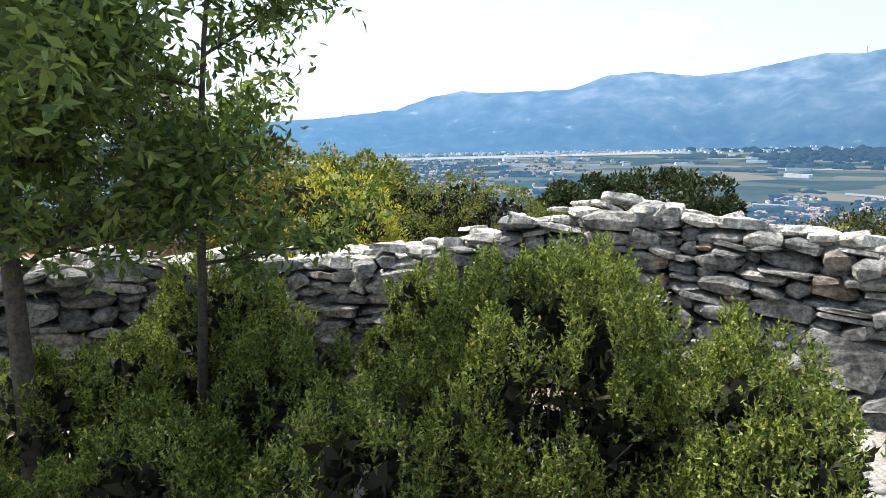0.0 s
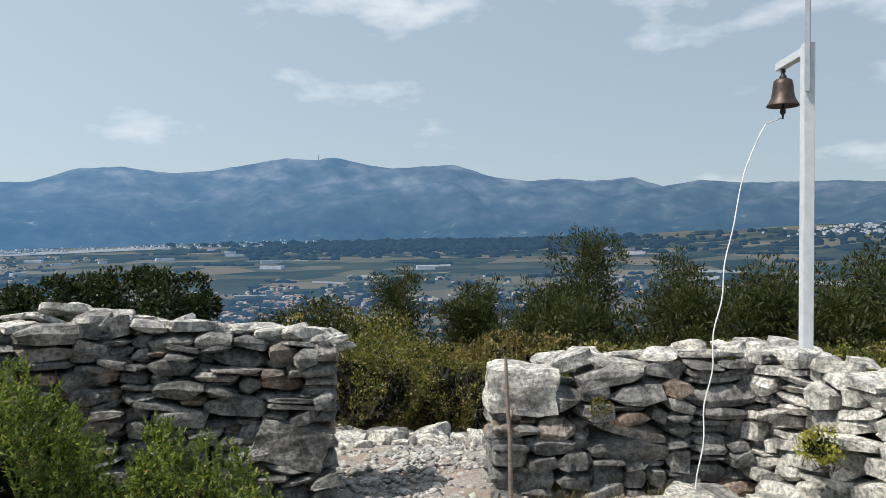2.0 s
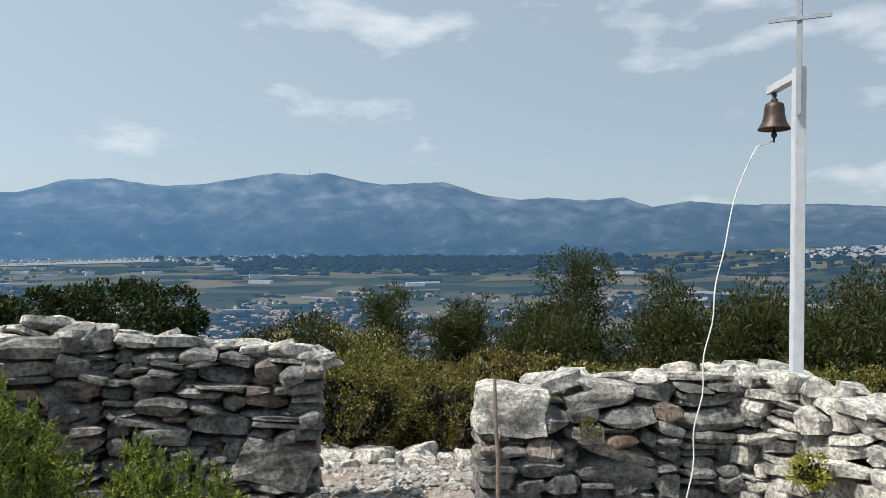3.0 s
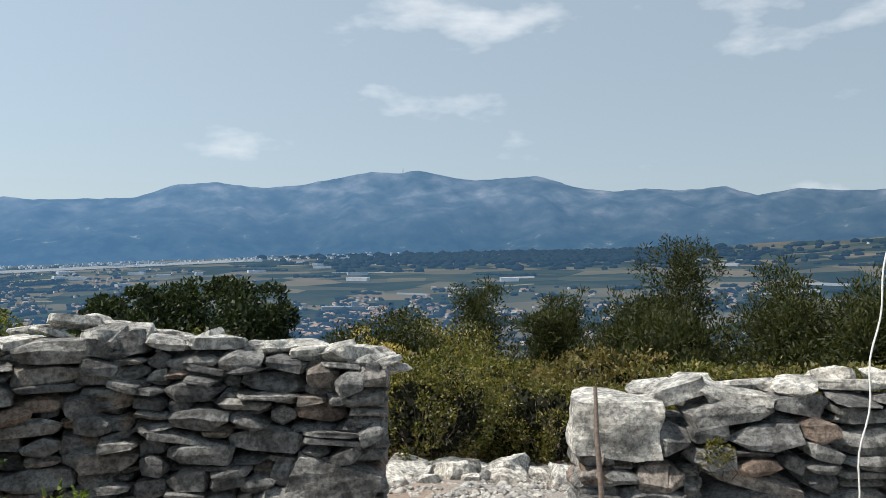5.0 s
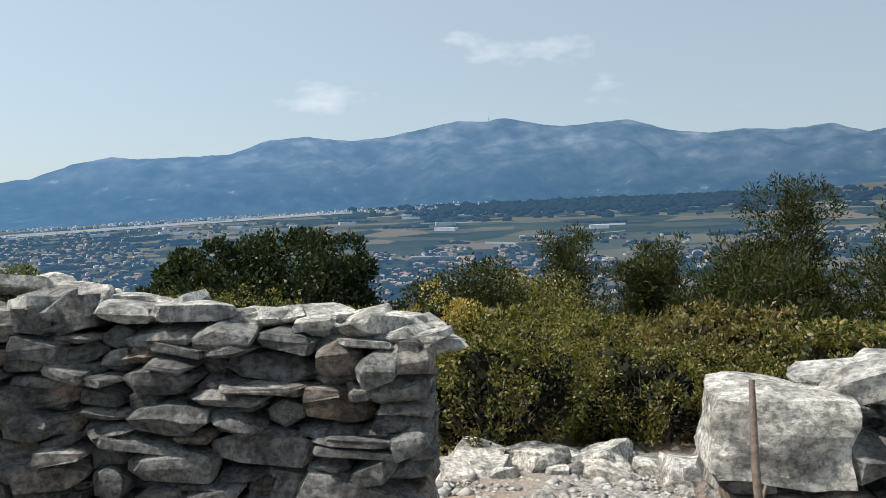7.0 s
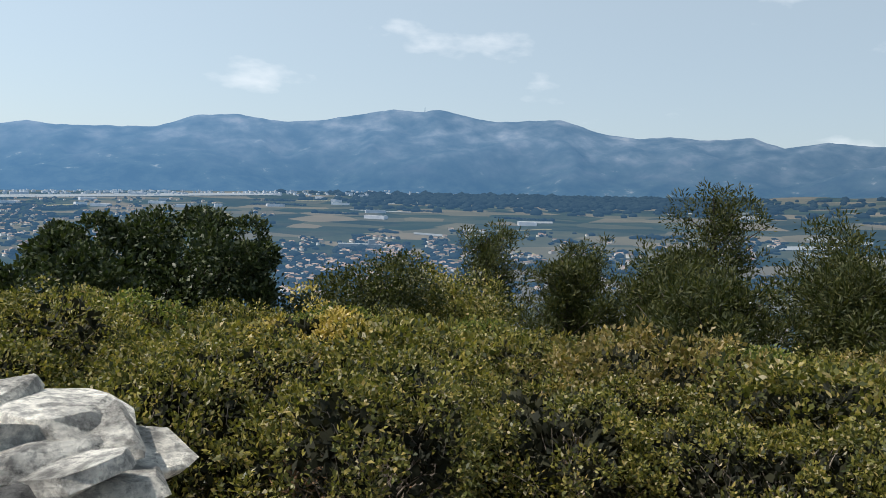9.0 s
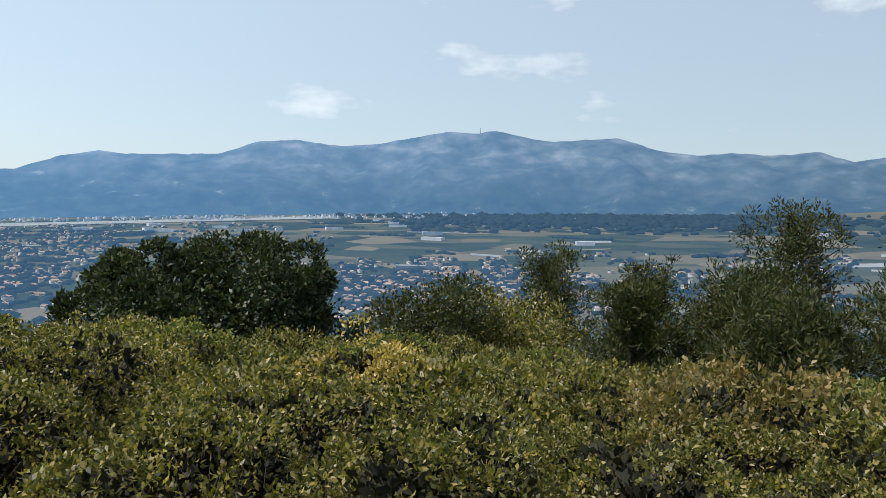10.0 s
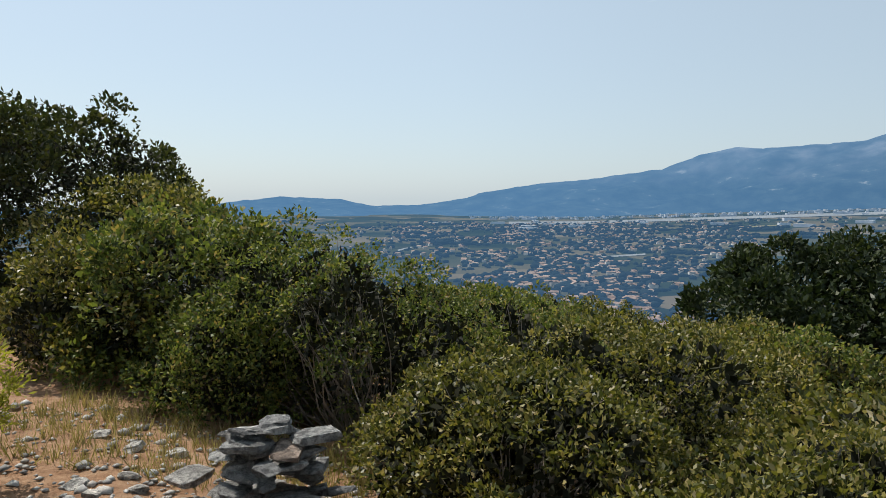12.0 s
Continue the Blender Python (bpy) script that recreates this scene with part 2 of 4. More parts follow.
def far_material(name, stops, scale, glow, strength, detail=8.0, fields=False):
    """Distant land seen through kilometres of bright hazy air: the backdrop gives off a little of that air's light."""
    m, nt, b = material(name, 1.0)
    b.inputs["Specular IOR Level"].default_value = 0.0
    n = noise_tex(nt, place(nt), scale, detail, 0.62)
    col = ramp(nt, n, stops)
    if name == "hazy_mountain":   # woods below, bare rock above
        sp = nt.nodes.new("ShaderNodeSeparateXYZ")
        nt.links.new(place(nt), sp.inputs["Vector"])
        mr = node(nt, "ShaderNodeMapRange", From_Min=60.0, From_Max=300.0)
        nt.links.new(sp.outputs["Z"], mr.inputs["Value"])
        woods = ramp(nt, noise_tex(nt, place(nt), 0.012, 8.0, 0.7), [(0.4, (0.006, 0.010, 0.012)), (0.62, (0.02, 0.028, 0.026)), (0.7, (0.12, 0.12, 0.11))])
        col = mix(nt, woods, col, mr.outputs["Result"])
    if fields:
        v = node(nt, "ShaderNodeTexVoronoi", Scale=0.009)
        nt.links.new(place(nt), v.inputs["Vector"])
        sep = nt.nodes.new("ShaderNodeSeparateColor")
        nt.links.new(v.outputs["Color"], sep.inputs["Color"])
        plots = ramp(nt, sep.outputs["Red"], [(0.0, (0.010, 0.018, 0.015)), (0.45, (0.018, 0.03, 0.02)), (0.6, (0.07, 0.065, 0.04)), (0.8, (0.13, 0.105, 0.07)), (1.0, (0.03, 0.038, 0.025))])
        col = mix(nt, col, plots, 0.75)
    nt.links.new(col, b.inputs["Base Color"])
    # painted haze: blue emission on the far land, stronger towards the sun's side
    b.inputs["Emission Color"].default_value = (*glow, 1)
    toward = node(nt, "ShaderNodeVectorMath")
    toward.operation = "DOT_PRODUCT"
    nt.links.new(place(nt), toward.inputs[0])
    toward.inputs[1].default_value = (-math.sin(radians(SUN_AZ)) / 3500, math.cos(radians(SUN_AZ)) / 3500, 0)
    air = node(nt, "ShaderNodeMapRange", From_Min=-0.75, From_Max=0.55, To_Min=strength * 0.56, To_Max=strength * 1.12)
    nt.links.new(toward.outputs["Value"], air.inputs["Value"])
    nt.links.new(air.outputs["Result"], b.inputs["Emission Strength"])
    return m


# colour of the air's light, put into all far materials as emission
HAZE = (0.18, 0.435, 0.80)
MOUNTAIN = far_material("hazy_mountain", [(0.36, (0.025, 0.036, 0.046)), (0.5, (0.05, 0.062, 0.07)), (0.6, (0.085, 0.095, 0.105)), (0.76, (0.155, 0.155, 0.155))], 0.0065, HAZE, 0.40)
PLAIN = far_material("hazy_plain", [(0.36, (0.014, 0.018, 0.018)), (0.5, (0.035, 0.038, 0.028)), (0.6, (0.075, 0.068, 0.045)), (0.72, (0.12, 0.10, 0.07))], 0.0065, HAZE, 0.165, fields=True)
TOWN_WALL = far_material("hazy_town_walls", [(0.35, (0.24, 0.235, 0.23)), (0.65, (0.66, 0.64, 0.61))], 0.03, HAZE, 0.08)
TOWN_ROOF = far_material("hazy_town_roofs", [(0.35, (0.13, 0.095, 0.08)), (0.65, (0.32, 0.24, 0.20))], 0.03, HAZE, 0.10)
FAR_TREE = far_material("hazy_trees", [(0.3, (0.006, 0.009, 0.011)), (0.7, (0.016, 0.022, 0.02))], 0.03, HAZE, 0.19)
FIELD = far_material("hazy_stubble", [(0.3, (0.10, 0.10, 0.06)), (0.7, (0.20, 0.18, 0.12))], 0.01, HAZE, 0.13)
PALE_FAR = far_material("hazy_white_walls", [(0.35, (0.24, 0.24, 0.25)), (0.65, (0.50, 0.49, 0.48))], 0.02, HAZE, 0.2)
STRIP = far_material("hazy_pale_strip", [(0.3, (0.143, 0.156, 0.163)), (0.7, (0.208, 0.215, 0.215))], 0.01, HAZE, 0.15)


# ---- mesh helpers ----
def mesh_from(name, verts, faces, mat, smooth=False):
    """A mesh from arrays: verts (n, 3) and faces (m, 3 or 4)."""
    verts, faces = np.asarray(verts, dtype=np.float32), np.asarray(faces, dtype=np.int32)
    me = bpy.data.meshes.new(name)
    k = faces.shape[1]
    me.vertices.add(len(verts))
    me.vertices.foreach_set("co", verts.ravel())
    me.loops.add(faces.size)
    me.loops.foreach_set("vertex_index", faces.ravel())
    me.polygons.add(len(faces))
    me.polygons.foreach_set("loop_start", np.arange(0, faces.size, k, dtype=np.int32))
    me.update(calc_edges=True)
    me.validate()
    me.materials.append(mat)
    if smooth:
        me.shade_smooth()
    return me


def from_bm(name, bm, mat, smooth=False):
    me = bpy.data.meshes.new(name)
    bm.to_mesh(me)
    bm.free()
    me.materials.append(mat)
    if smooth:
        me.shade_smooth()
    return me


def part(name, me, parent, label="", m=None):
    ob = new(name, me)
    ob.parent = parent
    if m is not None:
        ob.matrix_basis = m
    return tagged(ob, label)


def tube(points, radii, sides=7):
    """Vertices and quads of a tapered tube along points."""
    pts = [Vector(p) for p in points]
    vs, fs = [], []
    for i, p in enumerate(pts):
        d = (pts[min(i + 1, len(pts) - 1)] - pts[max(i - 1, 0)]).normalized()
        a = d.orthogonal().normalized()
        b = d.cross(a)
        for k in range(sides):
            w = 2 * math.pi * k / sides
            vs.append(p + (a * math.cos(w) + b * math.sin(w)) * radii[i])
        if i:
            o = (i - 1) * sides
            fs += [(o + k, o + (k + 1) % sides, o + sides + (k + 1) % sides, o + sides + k) for k in range(sides)]
    return vs, fs


def tubes_mesh(name, lines, mat, sides=6):
    vs, fs = [], []
    for pts, radii in lines:
        v, f = tube(pts, radii, sides)
        o = len(vs)
        vs += v
        fs += [tuple(i + o for i in q) for q in f]
    return mesh_from(name, [tuple(v) for v in vs], fs, mat, True)


def smoothstep(a, b, x):
    t = np.clip((x - a) / (b - a), 0, 1)
    return t * t * (3 - 2 * t)


# ---- the lie of the land ----
EDGE_AZ = [-180, -110, -78, -60, -50, -22, 5, 40, 90, 180]
EDGE_EL = [-0.8, 1.8, 2.3, 1.3, 0.9, 0.3, -0.85, -1.0, -1.0, -0.8]


def ground_z(x, y):
    """Height of the ground: the trodden hilltop, its slopes, the plain."""
    x, y = np.asarray(x, dtype=float), np.asarray(y, dtype=float)
    u = 0.7 * x + 0.72 * y
    z = 0.12 * np.clip(1 - u / 5.0, -0.0, 1.6)
    v = np.clip(u - 6.0, 0, None)
    r = np.hypot(x - 2.5, y - 3.0)
    z = z - 0.15 * np.clip(v, 0, 9) - 0.26 * np.clip(v - 9, 0, None) * 0.5 - 0.13 * np.clip(r - 14, 0, None)
    low = -95 + 0 * x
    az = np.degrees(np.arctan2(-(x - 4), y - 4))
    edge = np.tan(np.radians(np.interp(az, EDGE_AZ, EDGE_EL))) * 3600
    far = np.clip((r - 900) / 2700, 0, 1.45)
    plain = low + (edge - low) * far ** 1.0
    return np.maximum(z, -95) * (1 - smoothstep(250, 900, r)) + plain * smoothstep(250, 900, r)


def gz(x, y):
    return float(ground_z(x, y))


def ground_sheet():
    rad = np.concatenate([np.linspace(0.0, 16, 130)[1:], np.geomspace(16.3, 4900, 110)])
    na = 360
    ang = np.linspace(0, 2 * np.pi, na, endpoint=False)
    R, A = np.meshgrid(rad, ang, indexing="ij")
    X, Y = 2.5 + R * np.cos(A), 3.0 + R * np.sin(A)
    Z = ground_z(X, Y)
    for i in range(len(rad)):
        if rad[i] < 16:
            for j in range(na):
                Z[i, j] += 0.035 * noise.noise((X[i, j] * 1.3, Y[i, j] * 1.3, 0)) + 0.018 * noise.noise((X[i, j] * 5, Y[i, j] * 5, 3))
    vs = np.stack([X, Y, Z], -1).reshape(-1, 3)
    vs = np.vstack([vs, [[2.5, 3.0, gz(2.5, 3.0)]]])
    i, j = np.meshgrid(np.arange(len(rad) - 1), np.arange(na), indexing="ij")
    a, b = i * na + j, i * na + (j + 1) % na
    fs = np.stack([a, a + na, b + na, b], -1).reshape(-1, 4)
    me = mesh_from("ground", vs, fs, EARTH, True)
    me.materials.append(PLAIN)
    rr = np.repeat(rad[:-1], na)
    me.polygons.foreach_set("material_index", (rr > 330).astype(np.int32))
    # the cap round the middle
    cap = bmesh.new()
    cap.from_mesh(me)
    cap.verts.ensure_lookup_table()
    c = cap.verts[len(vs) - 1]
    for k in range(na):
        cap.faces.new((c, cap.verts[k], cap.verts[(k + 1) % na])).smooth = True
    cap.to_mesh(me)
    cap.free()
    return tagged(new("ground", me), "stony limestone hilltop falling to a hazy plain", "ground", kind="structure")


ground_sheet()

# ridge line of the range: degrees left of +y, degrees above the eye
RIDGE = [(60, -1.0), (40, -0.8), (35, -0.5), (28.7, 0.26), (24, 0.1), (21.9, -0.4), (18, -0.35), (14.5, 0.2), (13.1, 0.66), (8.8, 1.36), (5, 1.7), (-0.4, 2.46),
         (-3.1, 3.48), (-5.5, 4.0), (-7.4, 3.85), (-13.8, 4.22), (-16.2, 5.18), (-19.2, 5.53), (-22.5, 5.16), (-25.5, 5.45), (-30.9, 6.58), (-32.9, 6.47), (-34.7, 6.7),
         (-37.3, 6.15), (-39, 5.93), (-43.8, 6.24), (-45.2, 5.88), (-46.7, 5.31), (-50, 4.93), (-51.8, 5.14), (-54.7, 4.91), (-57.6, 5.15), (-59.8, 4.42), (-62.5, 4.83),
         (-65.5, 4.57), (-72, 4.5), (-75.7, 4.2), (-90, 3.6), (-115, 1.0), (-130, -0.5)]


MOUNTAIN_GRID = []


def mountains():
    az = np.arange(-130, 60.01, 0.3)
    rad = np.linspace(3000, 4700, 56)
    el = np.interp(-az, [-a for a, _ in RIDGE], [e for _, e in RIDGE])
    el = el + np.array([0.07 * noise.noise((a * 1.1, 0, 0)) + 0.035 * noise.noise((a * 3.1, 7, 0)) for a in az])
    crest = 3900.0
    vs = np.zeros((len(rad), len(az), 3))
    for j, a in enumerate(az):
        s, c = -math.sin(radians(a)), math.cos(radians(a))
        top = math.tan(radians(el[j])) * crest + 1.6
        for i, r in enumerate(rad):
            x, y = 4 + s * r, 4 + c * r
            base = gz(x, y) - 12
            k = (r - 3000) / (crest - 3000)
            f = noise.fractal((x * 0.0016, y * 0.0016, 1.0), 0.9, 2.1, 6)
            rid = 1 - abs(noise.noise((x * 0.0022, y * 0.0022, 5.0)))
            if k < 1:
                prof = k ** 1.45
                z = base + (top - base) * prof + (f * 70 + (rid - 0.6) * 120) * math.sin(math.pi * k) * min(1, max(0.0, (top - base) / 250))
                z = min(z, base + (top - base) * (k * 0.97 + 0.03) + 4)
            else:
                z = top - (top - base) * ((k - 1) / 0.9) ** 1.3 + (noise.noise((x * 0.01, y * 0.01, 2)) * 4 if k < 1.05 else -5)
            vs[i, j] = (x, y, z)
    MOUNTAIN_GRID.append((rad, az, vs[:, :, 2]))
    n = len(az)
    i, j = np.meshgrid(np.arange(len(rad) - 1), np.arange(n - 1), indexing="ij")
    a = i * n + j
    fs = np.stack([a, a + 1, a + n + 1, a + n], -1).reshape(-1, 4)
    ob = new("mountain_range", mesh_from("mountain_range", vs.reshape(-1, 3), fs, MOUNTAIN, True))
    return tagged(ob, "long blue hazy mountain range beyond the plain", "mountains", kind="structure")


mountains()


def mountain_z(x, y):
    """Height of the plain or of the mountainside, whichever is on top."""
    r, az = math.hypot(x - 4, y - 4), math.degrees(math.atan2(-(x - 4), y - 4))
    rad, azs, Z = MOUNTAIN_GRID[0]
    if not (rad[0] < r < rad[-2] and azs[0] < az < azs[-2]):
        return gz(x, y)
    i, j = int((r - rad[0]) / (rad[1] - rad[0])), int((az - azs[0]) / 0.3)
    f, g = (r - rad[i]) / (rad[1] - rad[0]), (az - azs[j]) / 0.3
    z = (Z[i, j] * (1 - f) + Z[i + 1, j] * f) * (1 - g) + (Z[i, j + 1] * (1 - f) + Z[i + 1, j + 1] * f) * g
    return max(gz(x, y), z)


# ---- stones ----
def stone_mesh(name, mat, rng, chamfer=0.2):
    """An angular broken slab of unit size: a many-cornered plate with flat beds and a jagged broken edge all round."""
    bm = bmesh.new()
    plan = []
    for sx, sy in ((-1, -1), (1, -1), (1, 1), (-1, 1)):
        cx, cy = rng.uniform(0.02, chamfer * 1.5), rng.uniform(0.02, chamfer * 1.7)
        a, b = (sx * 0.5, sy * (0.5 - cy)), (sx * (0.5 - cx), sy * 0.5)
        plan += [a, b] if sx == sy else [b, a]
    plan.insert(2, (rng.uniform(-0.2, 0.2), -0.5 - rng.uniform(-0.10, 0.06)))      # a knuckle in the front edge
    wedge, roll = rng.uniform(-0.45, 0.45), rng.uniform(-0.35, 0.35)
    lean = rng.uniform(0.02, 0.16) if rng.random() < 0.55 else rng.uniform(0.18, 0.42)   # how far the upper front edge lies back
    under = rng.uniform(0.0, 0.14)
    taper = [(rng.uniform(0.1, 0.8), rng.uniform(0.1, 0.8)) for _ in range(2)]      # how far each end thins out, above and below
    belly = rng.uniform(-0.32, 0.22)
    rings = []
    for level in (-1, 0, 1):
        ring = []
        for x, y in plan:
            k = (1.0, rng.uniform(0.98, 1.05), 1.0)[level + 1] * rng.uniform(0.94, 1.03)
            px, py = x * k, y * k
            if y < -0.2:
                py += lean * rng.uniform(0.6, 1.3) if level > 0 else (under * rng.uniform(0.5, 1.4) if level < 0 else 0.0)
            if level:
                px *= rng.uniform(0.84, 0.99)
            thin = 1 - taper[x > 0][level > 0] * min(1.0, abs(2 * x)) ** 2.2
            z = level * 0.5 * thin * (1 + wedge * x * 0.8) + roll * x * 0.5
            z = z + rng.uniform(-0.05, 0.05) if level else belly * thin + roll * x * 0.5 + rng.uniform(-0.08, 0.08)
            ring.append(bm.verts.new((px, py, z)))
        rings.append(ring)
    n = len(plan)
    for a, b in zip(rings, rings[1:]):
        for k in range(n):
            q = (a[k], a[(k + 1) % n], b[(k + 1) % n], b[k])
            if rng.random() < 0.5:
                bm.faces.new((q[0], q[1], q[2]))
                bm.faces.new((q[0], q[2], q[3]))
            else:
                bm.faces.new((q[0], q[1], q[3]))
                bm.faces.new((q[1], q[2], q[3]))
    top = bm.verts.new((rng.uniform(-0.15, 0.15), rng.uniform(-0.05, 0.2), 0.5 + rng.uniform(-0.04, 0.1)))
    for k in range(n):
        bm.faces.new((rings[2][k], rings[2][(k + 1) % n], top))
    bm.faces.new(list(reversed(rings[0])))
    bmesh.ops.recalc_face_normals(bm, faces=bm.faces)
    return from_bm(name, bm, mat)


def rough_block(name, mat, seed, amount=0.07):
    """A heavy rough-hewn block of unit size, knocked about on every side."""
    bm = bmesh.new()
    bmesh.ops.create_cube(bm, size=1.0)
    bmesh.ops.subdivide_edges(bm, edges=list(bm.edges), cuts=6, use_grid_fill=True)
    for v in bm.verts:
        far = max(0.0, v.co.length - 0.56)
        v.co *= 1 - far * 0.24
        n = noise.noise_vector(v.co * 1.9 + Vector((seed, 0, 0))) * amount + noise.noise_vector(v.co * 5.0 + Vector((0, seed, 0))) * amount * 0.45
        v.co += n
        v.co.y += 0.12 * v.co.z * (v.co.y < 0)
    return from_bm(name, bm, mat)


_rng = random.Random(11)
GREY_STONES = [stone_mesh("stone", GREY, _rng) for _ in range(16)]
BLOCKS = [rough_block("stone", PALE, 3.1 + k, 0.09) for k in range(4)]
SLABS = [rough_block("stone", GREY, 8.1 + k, 0.06) for k in range(2)]
PALE_STONES = [stone_mesh("stone", PALE, _rng) for _ in range(12)]
CHIP_STONES = [stone_mesh("stone", CHIP, _rng, chamfer=0.26) for _ in range(8)]


def add_stone(parent, meshes, rng, centre, size, yaw=0.0, tilt=4.0):
    """One stone with its length along its own x, set at yaw degrees, slightly off level."""
    m = pose(*centre, rng.gauss(0, tilt), rng.gauss(0, tilt), yaw + rng.gauss(0, tilt)) @ Matrix.Diagonal((*size, 1))
    ob = new("stone", rng.choice(meshes))
    ob.parent = parent
    ob.matrix_basis = m @ Matrix.Diagonal((rng.choice((-1, 1)), rng.choice((-1, 1)), 1, 1))
    return ob


def pack_face(rng, length, height, big=1.0):
    """Dry-stone packing of a face: rectangles (s, z, w, h), each on the lowest ledge left."""
    step = 0.02
    n = max(2, int(length / step))
    sky = [rng.uniform(-0.06, 0.02) for _ in range(1)] * n
    out = []
    for _ in range(4000):
        lim = [height(i * step) for i in range(n)]
        open_cols = [i for i in range(n) if sky[i] < lim[i] - 0.035]
        if not open_cols:
            break
        k = min(open_cols, key=lambda i: sky[i])
        a = b = k
        while b + 1 < n and abs(sky[b + 1] - sky[k]) < 0.022:
            b += 1
        while a > 0 and abs(sky[a - 1] - sky[k]) < 0.022:
            a -= 1
        room = (b - a + 1) * step
        r = rng.random()
        w = rng.uniform(0.11, 0.22) if r < 0.45 else rng.uniform(0.2, 0.40)
        w *= big
        h = rng.uniform(0.026, 0.055) if rng.random() < 0.5 else rng.uniform(0.055, 0.11)
        if r > 0.88:
            w, h = rng.uniform(0.28, 0.42) * big, rng.uniform(0.09, 0.145)
        h *= big
        if w > room - 0.08:
            w = room
        if w < 0.08:
            h = rng.uniform(0.03, 0.05)
        h = min(h, w * 0.75 + 0.02)
        left = rng.random() < 0.5
        cols = range(a, min(n, a + max(1, round(w / step)))) if left else range(max(0, b + 1 - max(1, round(w / step))), b + 1)
        cols = list(cols)
        z0 = sum(sky[i] for i in cols) / len(cols)
        out.append((cols[0] * step, z0, len(cols) * step, h))
        for i in cols:
            sky[i] = z0 + h
    return out


def dry_wall(name, label, p, q, thick, height, meshes, top_meshes, seed, ends=(True, True), back=True, big=1.0, batter=0.06, holes=(), top_rows=3, rough_top=0.06):
    """A dry-stone wall whose seen face runs from p to q; its body lies to the left of p -> q, thick metres deep.
    height(s): top of the wall above its foot. holes: rectangles (s0, s1, z0, z1) left free for stones laid by hand."""
    rng = random.Random(seed)
    p, q = Vector((*p, 0)), Vector((*q, 0))
    d = (q - p).normalized()
    nrm = Vector((-d.y, d.x, 0))
    length = (q - p).length
    yaw = math.degrees(math.atan2(d.y, d.x))
    wall = tagged(new(name), label, "wall", kind="structure")

    def foot(s, t=0.0):
        a = p + d * s + nrm * t
        return gz(a.x, a.y) - 0.03

    # solid core inside, near-black: shade between the stones painted as a dark filling
    bm = bmesh.new()
    n = max(2, int(length / 0.15))
    rows = []
    for i in range(n + 1):
        s = 0.07 + (length - 0.14) * i / n
        h = height(s) - 0.15
        lo, hi = foot(s) - 0.1, foot(s) + h
        ring = []
        for t, z in ((0.21, lo), (thick - 0.12, lo), (thick - 0.15, hi), (0.22 + batter, hi)):
            a = p + d * s + nrm * t
            ring.append(bm.verts.new((a.x, a.y, z)))
        rows.append(ring)
    for r0, r1 in zip(rows, rows[1:]):
        for k in range(4):
            bm.faces.new((r0[k], r1[k], r1[(k + 1) % 4], r0[(k + 1) % 4]))
    bm.faces.new(rows[0])
    bm.faces.new(list(reversed(rows[-1])))
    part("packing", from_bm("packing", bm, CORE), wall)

    def lay(s, t, z, w, dep, h, ang, mm, tilt=4.0):
        a = p + d * s + nrm * t
        return add_stone(wall, mm, rng, (a.x, a.y, z), (w, dep, h), ang, tilt)

    for s, z, w, h in pack_face(rng, length, height, big):
        if any(s + w > a and s < b and z + h > c and z < e for a, b, c, e in holes):
            continue
        dep = rng.uniform(0.24, 0.32)
        t = batter * z + dep / 2 + rng.uniform(-0.06, 0.05) + (0.05 if w < 0.16 else 0.0)
        lay(s + w / 2, t, foot(s + w / 2) + z + h / 2, w * 1.07, dep, h * 1.08, yaw, meshes, 6.5)
    for flag, s_end, sign in ((ends[0], 0.0, 1), (ends[1], length, -1)):
        if not flag:
            continue
        for t, z, w, h in pack_face(rng, thick - 0.12, lambda _t: height(s_end), big):
            dep = rng.uniform(0.18, 0.24)
            lay(s_end + sign * (dep / 2 + rng.uniform(0, 0.03)), 0.06 + t + w / 2, foot(s_end) + z + h / 2, w * 1.04, dep, h * 1.06, yaw + 90, meshes)
    if back:
        for s, z, w, h in pack_face(rng, length, lambda q: height(q) - 0.13, big * 1.25):
            dep = 0.2
            lay(s + w / 2, thick - dep / 2, foot(s + w / 2, thick) + z + h / 2, w * 1.04, dep, h * 1.06, yaw, meshes)
    # capping: slabs lying at odd angles along the top
    for row in range(top_rows):
        s = 0.0
        while s < length:
            w = rng.uniform(0.13, 0.36) * big
            h = rng.uniform(0.035, 0.085) * big
            dep = rng.uniform(0.14, 0.24)
            t = batter + 0.10 + (thick - 0.22) * (row + 0.5) / top_rows + rng.uniform(-0.06, 0.06)
            c = s + w / 2
            if not any(a < c < b and e > height(min(c, length)) - 0.08 for a, b, _c, e in holes):
                lay(min(c, length - 0.05), t, foot(c) + height(min(c, length)) - 0.02 + h / 2 + rng.uniform(-0.02, rough_top), w, dep, h, yaw + rng.uniform(-40, 40), top_meshes, 9.0)
            s += w * rng.uniform(0.9, 1.08)
    return wall, lay, foot, yaw


LA, LE = (2.02, 4.66), (3.46, 3.77)        # left wall: inner corner, end at the gateway
RA, RE = (4.28, 3.12), (5.72, 1.98)        # right wall: end at the gateway, inner corner

